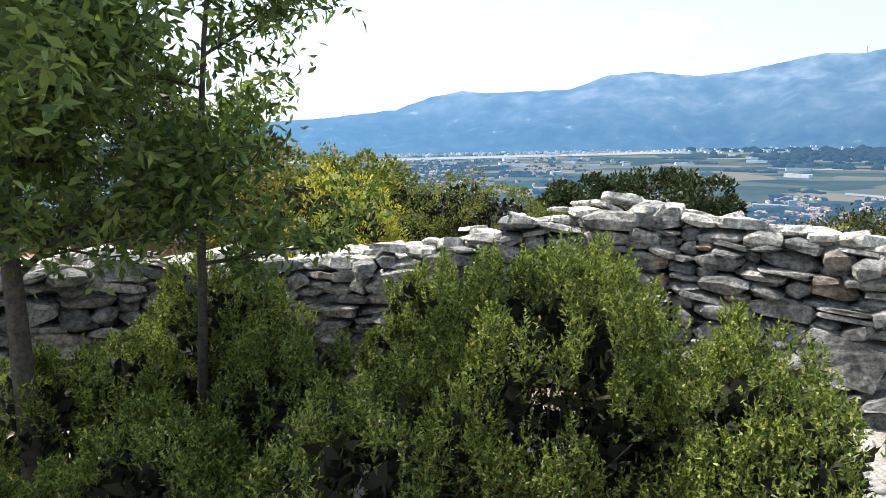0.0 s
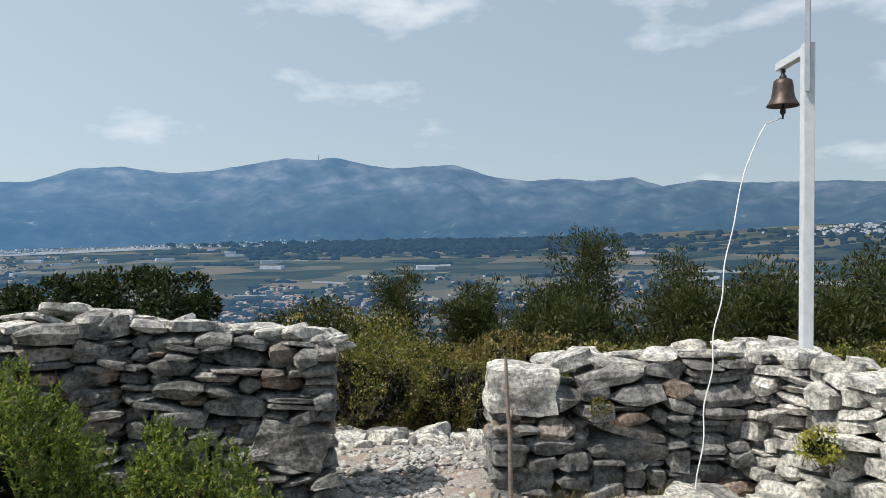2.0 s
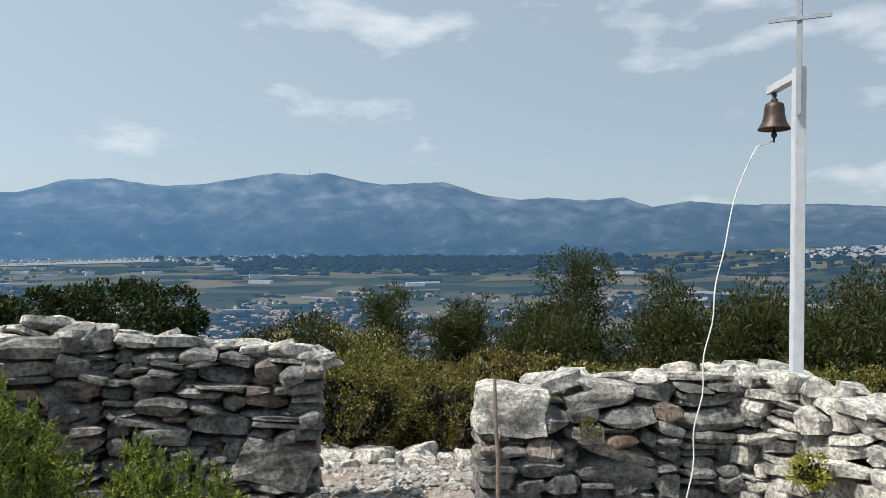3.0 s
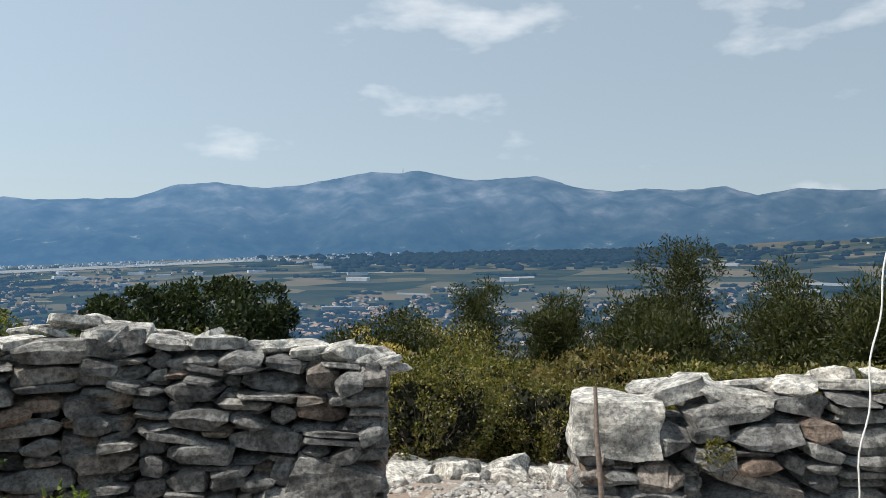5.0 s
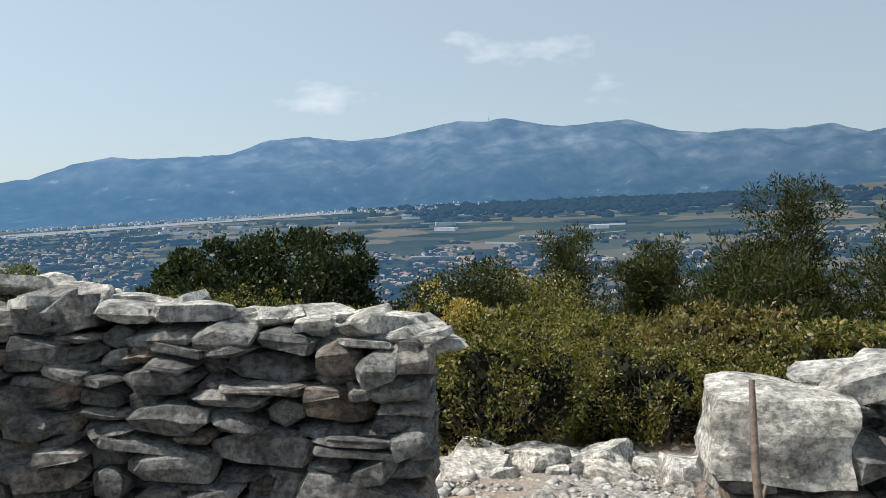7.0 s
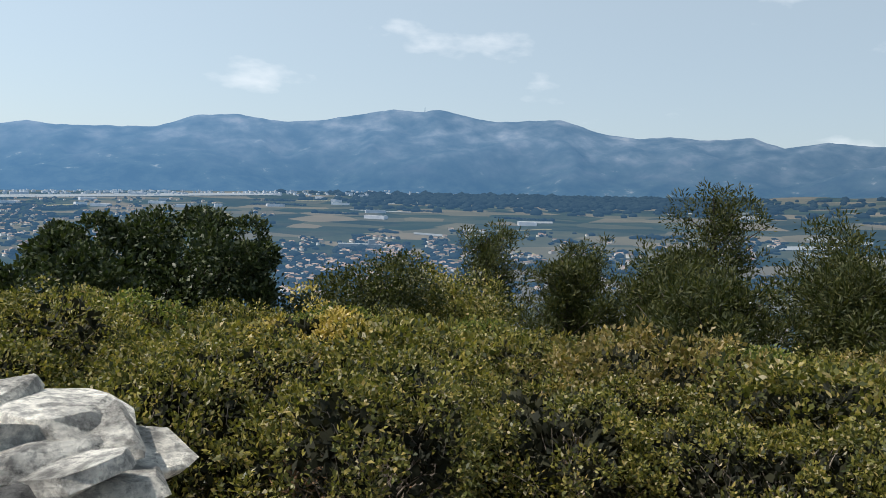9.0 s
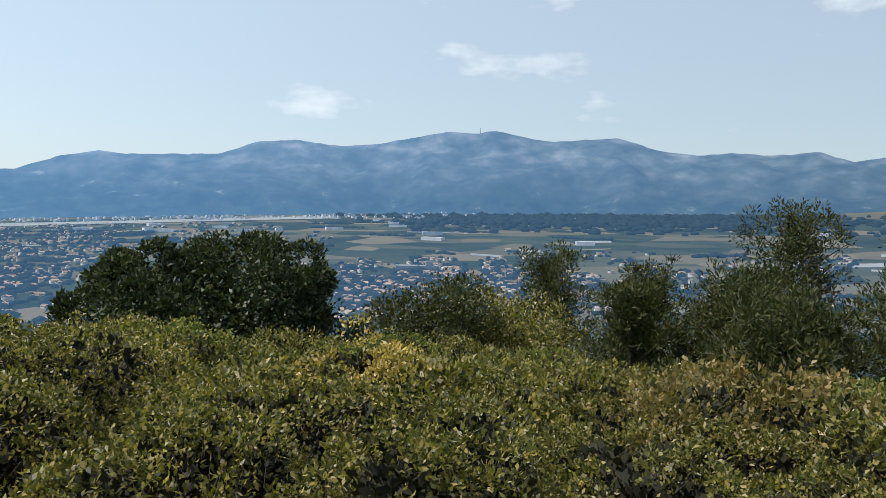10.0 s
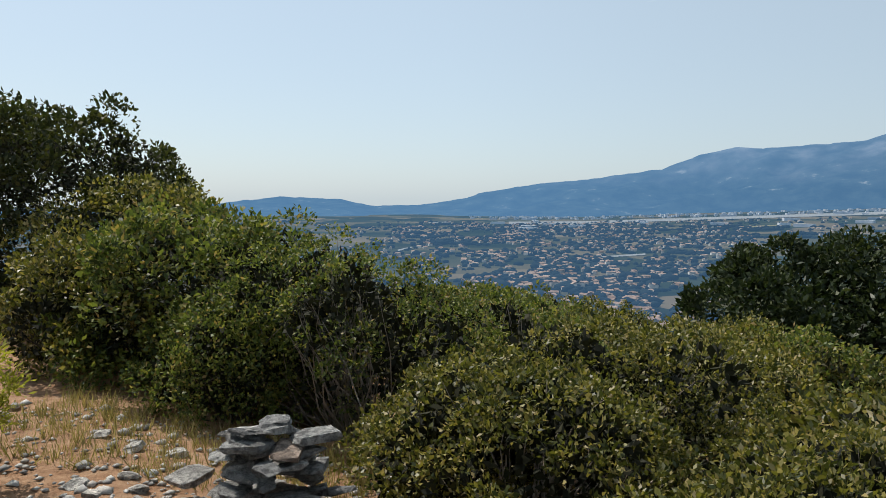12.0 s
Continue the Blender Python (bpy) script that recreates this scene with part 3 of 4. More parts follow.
# walls capped with the paler stones: sunlight on their tops is partly in the colour
w1, lay1, foot1, yaw1 = dry_wall("wall_west", "grey dry-stone wall beside the gateway, flat angular slabs", LA, LE, 0.52,
                                 lambda s: 1.26 - 0.11 * s, GREY_STONES, PALE_STONES, 3, ends=(True, True), top_rows=4, holes=((1.24, 1.58, 0.34, 0.56),))
slab = lay1(1.38, 0.13, foot1(1.42) + 0.45, 0.52, 0.24, 0.27, yaw1, SLABS[:1], 1.0)
slab.matrix_basis = slab.matrix_basis @ Matrix.Rotation(radians(14), 4, "Y")
lay1(1.54, 0.28, foot1(1.6) + 1.12, 0.28, 0.26, 0.07, yaw1 + 50, PALE_STONES, 3.0)
lay1(1.58, 0.42, foot1(1.6) + 1.16, 0.30, 0.22, 0.06, yaw1 + 80, PALE_STONES, 3.0)

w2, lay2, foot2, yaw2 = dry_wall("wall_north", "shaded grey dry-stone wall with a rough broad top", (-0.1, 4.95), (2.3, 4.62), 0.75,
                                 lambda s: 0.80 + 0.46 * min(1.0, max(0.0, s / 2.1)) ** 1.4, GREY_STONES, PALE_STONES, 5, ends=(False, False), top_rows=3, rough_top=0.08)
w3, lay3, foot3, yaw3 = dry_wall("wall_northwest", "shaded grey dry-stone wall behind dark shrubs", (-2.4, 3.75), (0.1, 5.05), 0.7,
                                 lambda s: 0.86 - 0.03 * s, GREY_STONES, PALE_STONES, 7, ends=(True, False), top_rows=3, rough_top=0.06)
w4, lay4, foot4, yaw4 = dry_wall("wall_east", "pale grey dry-stone wall with a large block at its end", RA, (5.9, 1.84), 0.55,
                                 lambda s: 0.62 if s < 0.40 else 0.86 + 0.06 * s, GREY_STONES, PALE_STONES, 9, big=1.3, ends=(True, False), holes=((-0.1, 0.30, 0.61, 2.0),))
lay4(0.23, 0.24, foot4(0.2) + 0.62 + 0.155, 0.50, 0.46, 0.33, yaw4 - 4, BLOCKS[:1], 2.0)
lay4(0.52, 0.2, foot4(0.5) + 0.70, 0.20, 0.34, 0.17, yaw4 + 3, GREY_STONES, 4.0)
w5, lay5, foot5, yaw5 = dry_wall("wall_southeast", "pale tumbled dry-stone wall of large rough blocks", (5.8, 2.2), (4.95, -0.4), 0.6,
                                 lambda s: 0.99 - 0.05 * s, PALE_STONES, PALE_STONES, 13, ends=(False, True), big=1.35, top_rows=2, rough_top=0.08)


# ---- plants ----
def shell_points(rng, lumps, n, depth=0.35):
    """Random places and outward directions in the outer part of a heap of ellipsoids."""
    L = np.array(lumps, dtype=float)
    area = (L[:, 3] * L[:, 4] + L[:, 4] * L[:, 5] + L[:, 3] * L[:, 5])
    which = rng.choice(len(L), size=int(n * 1.9), p=area / area.sum())
    v = rng.normal(size=(len(which), 3))
    v /= np.linalg.norm(v, axis=1, keepdims=True)
    r = 1 - depth * rng.random(len(which)) ** 1.6
    P = L[which, :3] + v * L[which, 3:6] * r[:, None]
    keep = P[:, 2] > 0.02
    for k in range(len(L)):
        inside = (((P - L[k, :3]) / L[k, 3:6]) ** 2).sum(1) < (1 - depth) ** 2
        keep &= ~(inside & (which != k))
    P, v = P[keep][:n], v[keep][:n]
    return P, v


def leaves(rng, P, v, size, width, spread=0.9, up=0.3, fold=0.25):
    """Pointed leaves of four corners at P, turned about v; two triangles each."""
    n = len(P)
    d = v + rng.normal(size=(n, 3)) * spread + np.array([0, 0, up])
    d /= np.linalg.norm(d, axis=1, keepdims=True)
    s = np.cross(d, rng.normal(size=(n, 3)))
    s /= np.linalg.norm(s, axis=1, keepdims=True)
    nn = np.cross(d, s)
    ln = size * rng.uniform(0.6, 1.3, (n, 1))
    wd = width * rng.uniform(0.7, 1.2, (n, 1))
    a = P
    b = P + d * ln * 0.5 + s * wd * 0.5 + nn * wd * fold
    c = P + d * ln
    e = P + d * ln * 0.5 - s * wd * 0.5 + nn * wd * fold
    vs = np.stack([a, b, c, e], 1).reshape(-1, 3)
    fs = np.arange(n * 4).reshape(-1, 4)
    return vs, fs


def sprigs(rng, P, v, length, blades, blade, width):
    """Upright shoots set all round with short needles: narrow triangles."""
    n = len(P)
    ax = v * 0.55 + np.array([0, 0, 0.9]) + rng.normal(size=(n, 3)) * 0.28
    ax /= np.linalg.norm(ax, axis=1, keepdims=True)
    ln = length * rng.uniform(0.6, 1.3, (n, 1))
    k = blades
    t = np.tile(np.linspace(0.0, 1.0, k), (n, 1))[:, :, None]
    org = P[:, None] + ax[:, None] * ln[:, None] * t
    d = rng.normal(size=(n, k, 3)) * 0.75 + ax[:, None] * 1.0
    d /= np.linalg.norm(d, axis=2, keepdims=True)
    s = np.cross(d, rng.normal(size=(n, k, 3)))
    s /= np.linalg.norm(s, axis=2, keepdims=True)
    bl = blade * rng.uniform(0.7, 1.3, (n, k, 1)) * (1.15 - 0.5 * t)
    a = org + s * width * 0.5
    b = org - s * width * 0.5
    c = org + d * bl
    vs = np.stack([a, b, c], 2).reshape(-1, 3)
    return vs, np.arange(n * k * 3).reshape(-1, 3)


def stems_mesh(rng, lumps, count, base_r, mat=BARK):
    lines = []
    for _ in range(count):
        L = lumps[rng.integers(len(lumps))]
        v = rng.normal(size=3)
        v /= np.linalg.norm(v)
        tip = np.array(L[:3]) + v * np.array(L[3:6]) * 1.0
        tip[2] = max(tip[2], 0.1)
        b = np.array([tip[0] * 0.15 + rng.normal() * 0.05, tip[1] * 0.15 + rng.normal() * 0.05, -0.05])
        mid = (b + tip) / 2 + rng.normal(size=3) * 0.07 * np.linalg.norm(tip)
        q1, q2 = (b * 2 + mid) / 3 + rng.normal(size=3) * 0.03, (mid + tip) / 2 + rng.normal(size=3) * 0.04
        lines.append(([tuple(b), tuple(q1), tuple(mid), tuple(q2), tuple(tip)], [base_r, base_r * 0.8, base_r * 0.6, base_r * 0.4, base_r * 0.15]))
    return tubes_mesh("branchwork", lines, mat, 5)


def clump_points(rng, lumps, n, count, radius, tall=1.0, flare=0.55):
    """Places and directions of n leaves in count tufts that sit on the outside of a heap of ellipsoids."""
    C, out = shell_points(rng, lumps, count, 0.3)
    R = radius * rng.uniform(0.6, 1.35, len(C))
    k = rng.integers(len(C), size=n)
    v = rng.normal(size=(n, 3))
    v /= np.linalg.norm(v, axis=1, keepdims=True)
    v = v + out[k] * flare + np.array([0, 0, 0.25])
    v /= np.linalg.norm(v, axis=1, keepdims=True)
    r = R[k][:, None] * (0.35 + 0.65 * rng.random((n, 1)) ** 0.6)
    P = C[k] + v * r * np.array([1, 1, tall])
    return P, v


def shrub(name, label, at, lumps, n, mat, seed, style="leaf", size=0.03, width=0.017, tufts=90, tuft=0.14, stems=24, stem_r=0.012, group="", blades=9, up=0.3, category="shrub"):
    rng = np.random.default_rng(seed)
    ob = tagged(new(name), label, category, group)
    ob.location = (at[0], at[1], gz(at[0], at[1]) if len(at) < 3 else at[2])
    P, v = clump_points(rng, lumps, n, tufts, tuft, 2.5 if style == "sprig" else 1.0)
    P[:, 2] = np.maximum(P[:, 2], 0.01)
    if style == "sprig":
        vs, fs = sprigs(rng, P, v, 0.055, blades, size, width)
    else:
        vs, fs = leaves(rng, P, v, size, width, up=up)
    part("foliage", mesh_from("foliage", vs, fs, mat), ob)
    # near-black leaves inside: the bush's inner shade is painted into their colour
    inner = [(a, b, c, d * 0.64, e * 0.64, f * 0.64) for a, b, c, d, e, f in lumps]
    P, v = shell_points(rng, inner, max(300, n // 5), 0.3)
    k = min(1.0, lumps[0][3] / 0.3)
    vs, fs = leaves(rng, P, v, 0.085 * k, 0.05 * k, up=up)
    part("inner_foliage", mesh_from("inner_foliage", vs, fs, LEAF_INNER_SHADE), ob)
    tagged(part("branchwork", stems_mesh(rng, lumps, stems, stem_r, TWIG if stems > 50 else BARK), ob), kind="stuff")
    return ob


def heap(seed, r, h, k, spread=0.6, lump=0.55):
    """A heap of k rounded lumps about r metres across and h high."""
    rr = random.Random(seed)
    out = [(0, 0, h * 0.45, r * 0.7, r * 0.7, h * 0.5)]
    for _ in range(k):
        a, q = rr.uniform(0, 6.28), rr.uniform(0.3, 1.0) * r * spread
        s = rr.uniform(0.6, 1.1) * r * lump
        zz = rr.uniform(0.25, 0.75) * h
        out.append((math.cos(a) * q, math.sin(a) * q, zz, s, s, min(s * 0.8, max(0.1, h - zz))))
    return out


# the evergreen bushes inside the walls
JUN = "dense dark green prickly juniper bush with upright shoots"
GJ = "junipers inside the walls"
for k, (x, y, r, h, n, tf) in enumerate([(1.0, 2.4, 0.78, 1.28, 10500, 160), (1.62, 2.72, 0.46, 0.80, 5000, 70), (-0.5, 2.35, 0.5, 0.62, 4500, 60), (0.72, 3.75, 0.42, 1.0, 4000, 60),
                                         (-0.5, 3.55, 0.55, 1.05, 5000, 80), (0.35, 2.0, 0.5, 0.78, 4500, 70), (1.62, 2.05, 0.44, 1.08, 5200, 80), (-0.05, 2.85, 0.45, 0.8, 3800, 60), (-1.0, 1.95, 0.5, 0.5, 3800, 60), (-0.98, 3.1, 0.48, 0.62, 3600, 60)]):
    shrub("juniper_bush", JUN, (x, y), heap(21 + k, r, h, 8), int(n * 0.85), LEAF_JUNIPER, 1 + k, "sprig", 0.022, 0.0095, group=GJ, tufts=int(tf * 2.4), tuft=0.042, blades=10)


def tree(name, label, at, height, seed, leaf_mat, trunk_r, crown_r, n_leaves, size, width, lean=(0, 0), first=0.3, group="", limbs=9):
    """A tapered trunk with limbs and twigs; leaves sit along the twigs."""
    rng = np.random.default_rng(seed)
    ob = tagged(new(name), label, "tree", group)
    ob.location = (at[0], at[1], gz(at[0], at[1]) - 0.05 if len(at) < 3 else at[2])
    top = np.array([lean[0], lean[1], height])
    trunk = [top * t + np.array([math.sin(t * 5 + seed) * 0.05, math.cos(t * 4 + seed) * 0.05, 0]) * height * 0.3 * t for t in np.linspace(0, 1, 8)]
    lines = [([tuple(q) for q in trunk], [trunk_r * (1 - 0.85 * t) for t in np.linspace(0, 1, 8)])]
    twigs = []
    for i in range(limbs):
        t = first + (1 - first) * (i + rng.random()) / limbs
        b = np.array([np.interp(t, np.linspace(0, 1, 8), [q[k] for q in trunk]) for k in range(3)])
        a = i * 2.4 + rng.random()
        reach = crown_r * (0.55 + 0.6 * rng.random()) * (1.15 - 0.6 * t)
        tip = b + np.array([math.cos(a) * reach, math.sin(a) * reach, reach * rng.uniform(0.2, 0.8)])
        mid = (b + tip) / 2 + rng.normal(size=3) * reach * 0.12
        lines.append(([tuple(b), tuple(mid), tuple(tip)], [trunk_r * 0.42 * (1.1 - t * 0.7), trunk_r * 0.25, trunk_r * 0.06]))
        for _k in range(15):
            f = rng.uniform(0.25, 1.0)
            s = (b * (1 - f) + tip * f) if f > 0.5 else (b * (1 - f) + mid * f)
            e = s + (rng.normal(size=3) * 0.6 + (tip - b) / (np.linalg.norm(tip - b) + 1e-6) * 0.6 + np.array([0, 0, 0.25])) * crown_r * 0.3
            lines.append(([tuple(s), tuple((s + e) / 2 + rng.normal(size=3) * 0.02), tuple(e)], [trunk_r * 0.12, trunk_r * 0.08, trunk_r * 0.03]))
            twigs.append((s, e))
    part("trunk", tubes_mesh("trunk", lines[:1], BARK, 8), ob)
    tagged(part("branchwork", tubes_mesh("branchwork", lines[1:], BARK, 6), ob), kind="stuff")
    tw = np.array([[*s, *e] for s, e in twigs])
    pick = rng.integers(len(tw), size=n_leaves)
    f = rng.random((n_leaves, 1)) ** 0.7
    P = tw[pick, :3] * (1 - f) + tw[pick, 3:] * f + rng.normal(size=(n_leaves, 3)) * crown_r * 0.06
    v = rng.normal(size=(n_leaves, 3))
    v /= np.linalg.norm(v, axis=1, keepdims=True)
    vs, fs = leaves(rng, P, v, size, width, 0.5, -0.1)
    part("crown", mesh_from("crown", vs, fs, leaf_mat), ob)
    return ob


tree("small_tree", "slender small tree with thin grey trunk and glossy leaves", (-0.5, 3.15), 3.0, 2, LEAF_TREE, 0.03, 0.78, 7500, 0.066, 0.025, (0.1, 0.1), 0.35, limbs=10)
tree("small_tree", "bushy small tree with dense dark green crown", (-1.06, 2.75), 3.3, 6, LEAF_TREE, 0.055, 1.2, 31000, 0.066, 0.026, (-0.35, 0.25), 0.3, limbs=16)
shrub("broom_bush", "yellow-green broom bush behind the wall", (-0.1, 6.6), heap(31, 0.8, 1.45, 9), 9000, LEAF_YELLOW, 31, size=0.045, width=0.014, up=0.8)

# scrub outside the gateway
OAK = "low evergreen scrub oak bush, olive green with dry leaves"
G = "scrub bushes on the slope"
rs = random.Random(77)
near_spots = [(5.5, 6.3, 0.95, 0.95), (6.8, 5.9, 0.9, 0.75), (4.3, 6.7, 0.85, 0.85), (3.3, 7.6, 0.85, 0.95), (7.6, 5.0, 0.9, 0.65), (5.0, 7.7, 1.0, 0.95), (6.5, 7.4, 1.0, 0.95), (8.2, 6.4, 1.0, 0.75),
              (3.6, 8.9, 1.0, 1.25), (1.7, 9.2, 1.05, 1.6), (1.0, 9.6, 1.0, 1.4), (2.9, 10.2, 1.1, 1.3), (8.4, 4.2, 0.9, 0.65), (7.6, 7.8, 1.0, 0.8)]
for k, (x, y, r, h) in enumerate(near_spots):
    fresh = k in (9, 10, 11)
    shrub("scrub_oak", "fresh green rounded scrub bush beside the clearing" if fresh else OAK, (x, y), heap(100 + k, r, h, 9), 10000, LEAF_FRESH if fresh else LEAF_OAK, 100 + k, size=0.036, width=0.021, group=G, tufts=170, tuft=0.105, stems=130, stem_r=0.009)
shrub("golden_bush", "yellowing bush with dry pale seed heads", (6.25, 8.5), heap(150, 0.62, 1.45, 8), 4500, LEAF_GOLD, 150, size=0.045, width=0.028, tufts=60, tuft=0.13, group=G)
LEAF_SET = [LEAF_OAK, LEAF_OAK, LEAF_FRESH, LEAF_RUST, LEAF_OAK]
protos = []
for k in range(5):
    o = shrub("scrub_oak", OAK if k not in (2, 3) else ("fresh green rounded scrub bush" if k == 2 else "rust-brown drying scrub bush"), (9 + k * 1.4, 9 - k * 0.8), heap(200 + k, 1.15, 1.0, 9), 4600, LEAF_SET[k], 200 + k, size=0.06, width=0.036, group=G, tufts=150, tuft=0.14, stems=10)
    protos.append(o)
pick = [0, 1, 4, 0, 1, 4, 2, 0, 3, 4, 2, 3]
for k in range(120):
    for _try in range(40):
        d = rs.uniform(5.0, 17)
        a = radians(rs.uniform(-98, 40))
        x, y = 4 - math.sin(a) * d, 4 + math.cos(a) * d
        u = 0.7 * x + 0.72 * y
        if u > 8.8 and not (x < 2.6 and y < 9.3):
            break
    s = rs.uniform(0.75, 1.15)
    copy_thing(protos[rs.choice(pick)], pose(x, y, gz(x, y) - 0.05, 0, 0, rs.uniform(0, 360)) @ Matrix.Diagonal((s, s, s * rs.uniform(0.8, 1.1), 1)))

# trees farther down the slope
def round_tree(name, label, at, top, r, lumps, n, mat, seed, size, width, group="", trunk=0.18):
    base = gz(*at) - 0.2
    h = top - base
    rng = np.random.default_rng(seed)
    ob = tagged(new(name), label, "tree", group)
    ob.location = (at[0], at[1], base)
    L = []
    rr = random.Random(seed)
    for _ in range(lumps):
        a, q = rr.uniform(0, 6.28), math.sqrt(rr.random()) * r * 0.72
        zz = h * rr.uniform(0.38, 0.80) * (1 - 0.22 * (q / r) ** 2)
        s = r * rr.uniform(0.25, 0.42)
        L.append((math.cos(a) * q, math.sin(a) * q, zz, s, s, min(s * 0.85, h - zz)))
    P, v = clump_points(rng, L, n, 260, 0.5)
    P2, v2 = shell_points(rng, L, n // 3, 0.8)
    vs, fs = leaves(rng, np.vstack([P, P2]), np.vstack([v, v2]), size, width, 0.9, 0.35)
    part("crown", mesh_from("crown", vs, fs, mat), ob)
    lines = [([(0, 0, 0), (0.1, 0.05, h * 0.35), (0.05, 0.1, h * 0.75)], [trunk, trunk * 0.7, trunk * 0.25])]
    for l in L:
        lines.append(([(0.05, 0.05, h * 0.25), (l[0] * 0.5, l[1] * 0.5, l[2] * 0.7), (l[0], l[1], l[2])], [trunk * 0.4, trunk * 0.25, trunk * 0.08]))
    part("trunk", tubes_mesh("trunk", lines[:1], BARK, 7), ob)
    tagged(part("branchwork", tubes_mesh("branchwork", lines[1:], BARK, 5), ob), kind="stuff")
    return ob


round_tree("holm_oak", "broad dark green holm oak on the slope below", (8.3, 22.8), 0.75, 3.5, 64, 42000, LEAF_DARK, 301, 0.16, 0.09)


def pine(name, label, at, top, r, seed, mat=LEAF_PINE, n=12000, group="pines on the slope", lean=0.0):
    """A young pine: straight trunk, whorls of rising limbs, tufts of needles."""
    base = gz(*at) - 0.2
    h = top - base
    rng = np.random.default_rng(seed)
    ob = tagged(new(name), label, "tree", group)
    ob.location = (at[0], at[1], base)
    lines = [([(0, 0, 0), (lean * 0.3, 0, h * 0.5), (lean, 0, h * 0.98)], [0.16, 0.1, 0.02])]
    P, V = [], []
    nl = 32
    for i in range(nl):
        t = 0.10 + 0.84 * i / nl
        a = i * 2.4 + rng.random()
        reach = r * (1.08 - t) ** 0.7 * rng.uniform(0.4, 1.25)
        b = np.array([lean * t, 0, h * t])
        tip = b + np.array([math.cos(a) * reach, math.sin(a) * reach, min(reach * rng.uniform(0.25, 0.75) + 0.15, h * 1.0 - b[2])])
        lines.append(([tuple(b), tuple((b + tip) / 2 + [0, 0, -0.05]), tuple(tip)], [0.05 * (1.1 - t), 0.03, 0.01]))
        for _k in range(6):
            m = n // nl // 6
            f = rng.uniform(0.3, 1.0)
            c = b * (1 - f) + tip * f + rng.normal(size=3) * r * 0.12
            v = rng.normal(size=(m, 3)) + np.array([0, 0, 0.5])
            v /= np.linalg.norm(v, axis=1, keepdims=True)
            P.append(c + v * r * 0.15 * rng.random((m, 1)) ** 0.5)
            V.append(v)
    P, V = np.vstack(P), np.vstack(V)
    vs, fs = leaves(rng, P, V, 0.2, 0.055, 0.5, 0.4)
    part("crown", mesh_from("crown", vs, fs, mat), ob)
    part("trunk", tubes_mesh("trunk", lines[:1], BARK, 7), ob)
    tagged(part("branchwork", tubes_mesh("branchwork", lines[1:], BARK, 5), ob), kind="stuff")
    return ob


PINE = "young green pine on the slope below the wall"
pine("pine_tree", "taller dark pine with a ragged leaning top", (27.6, 18.7), 2.2, 3.0, 401, lean=-1.0)
for k, (x, y, top, r, mt) in enumerate([(22.5, 26.5, 0.15, 3.0, LEAF_PINE), (25.5, 24.0, -0.5, 2.6, LEAF_PINE), (22.5, 16.8, -0.7, 2.9, LEAF_RUST), (26.5, 14.0, 0.35, 3.6, LEAF_PINE),
                                   (26, 10.5, 0.5, 3.6, LEAF_PINE), (27, 7.5, 0.7, 3.6, LEAF_PINE), (27, 4.0, 0.6, 3.4, LEAF_PINE), (30.0, 22.5, -0.6, 2.8, LEAF_PINE), (23.5, 12.2, -0.1, 2.8, LEAF_PINE), (22.0, 9.0, 0.0, 2.8, LEAF_PINE), (23.5, 5.8, 0.2, 3.0, LEAF_PINE), (20.5, 14.2, -0.8, 2.5, LEAF_RUST), (22.0, 21.2, -0.7, 2.4, LEAF_PINE), (21.5, 6.8, -0.2, 2.6, LEAF_PINE), (24.5, 19.3, -0.9, 2.8, LEAF_RUST)]):
    pine("pine_tree", PINE if mt is LEAF_PINE else "bushy pine with brownish tips on the slope", (x, y), top, r, 410 + k, LEAF_PINE)
round_tree("young_oak", "light green young oak on the slope below", (13.2, 20.4), 0.0, 2.3, 16, 9000, LEAF_PINE, 302, 0.12, 0.07)
round_tree("young_oak", "light green young oak on the slope below", (16.5, 20.6), -0.5, 2.0, 14, 8000, LEAF_OAK, 303, 0.12, 0.07)

# tall bushes at the edge of the clearing outside the wall
EDGE = "bushes round the clearing"
shrub("tall_bush", "tall dark evergreen bush at the clearing's edge", (-4.3, 12.4), heap(51, 2.0, 2.7, 22), 30000, LEAF_PINE, 51, size=0.08, width=0.05, stem_r=0.025, tufts=300, tuft=0.26, group=EDGE)
shrub("tall_bush", "olive green bush at the clearing's edge", (-2.2, 11.6), heap(53, 1.4, 1.9, 14), 14000, LEAF_OAK, 53, size=0.06, width=0.036, stem_r=0.025, tufts=200, tuft=0.22, group=EDGE)
shrub("leafy_bush", "fresh green leafy bush beside the clearing", (-0.3, 10.2), heap(52, 1.45, 1.6, 16), 17000, LEAF_FRESH, 52, size=0.06, width=0.036, tufts=170, tuft=0.21, group=EDGE)
shrub("leafy_bush", "fresh green leafy bush beside the clearing", (0.7, 9.0), heap(54, 0.75, 0.9, 9), 8000, LEAF_FRESH, 54, size=0.04, width=0.024, tufts=120, tuft=0.14, group=EDGE)
shrub("tall_bush", "olive green bush at the clearing's edge", (-1.3, 9.7), heap(56, 1.0, 1.25, 12), 11000, LEAF_OAK, 56, size=0.05, width=0.03, tufts=120, tuft=0.17, group=EDGE)
shrub("leafy_bush", "green leafy bush beside the rubble heap", (2.85, 8.1), heap(55, 0.7, 0.95, 9), 9000, LEAF_OAK, 55, size=0.036, width=0.021, tufts=120, tuft=0.14, group=EDGE)


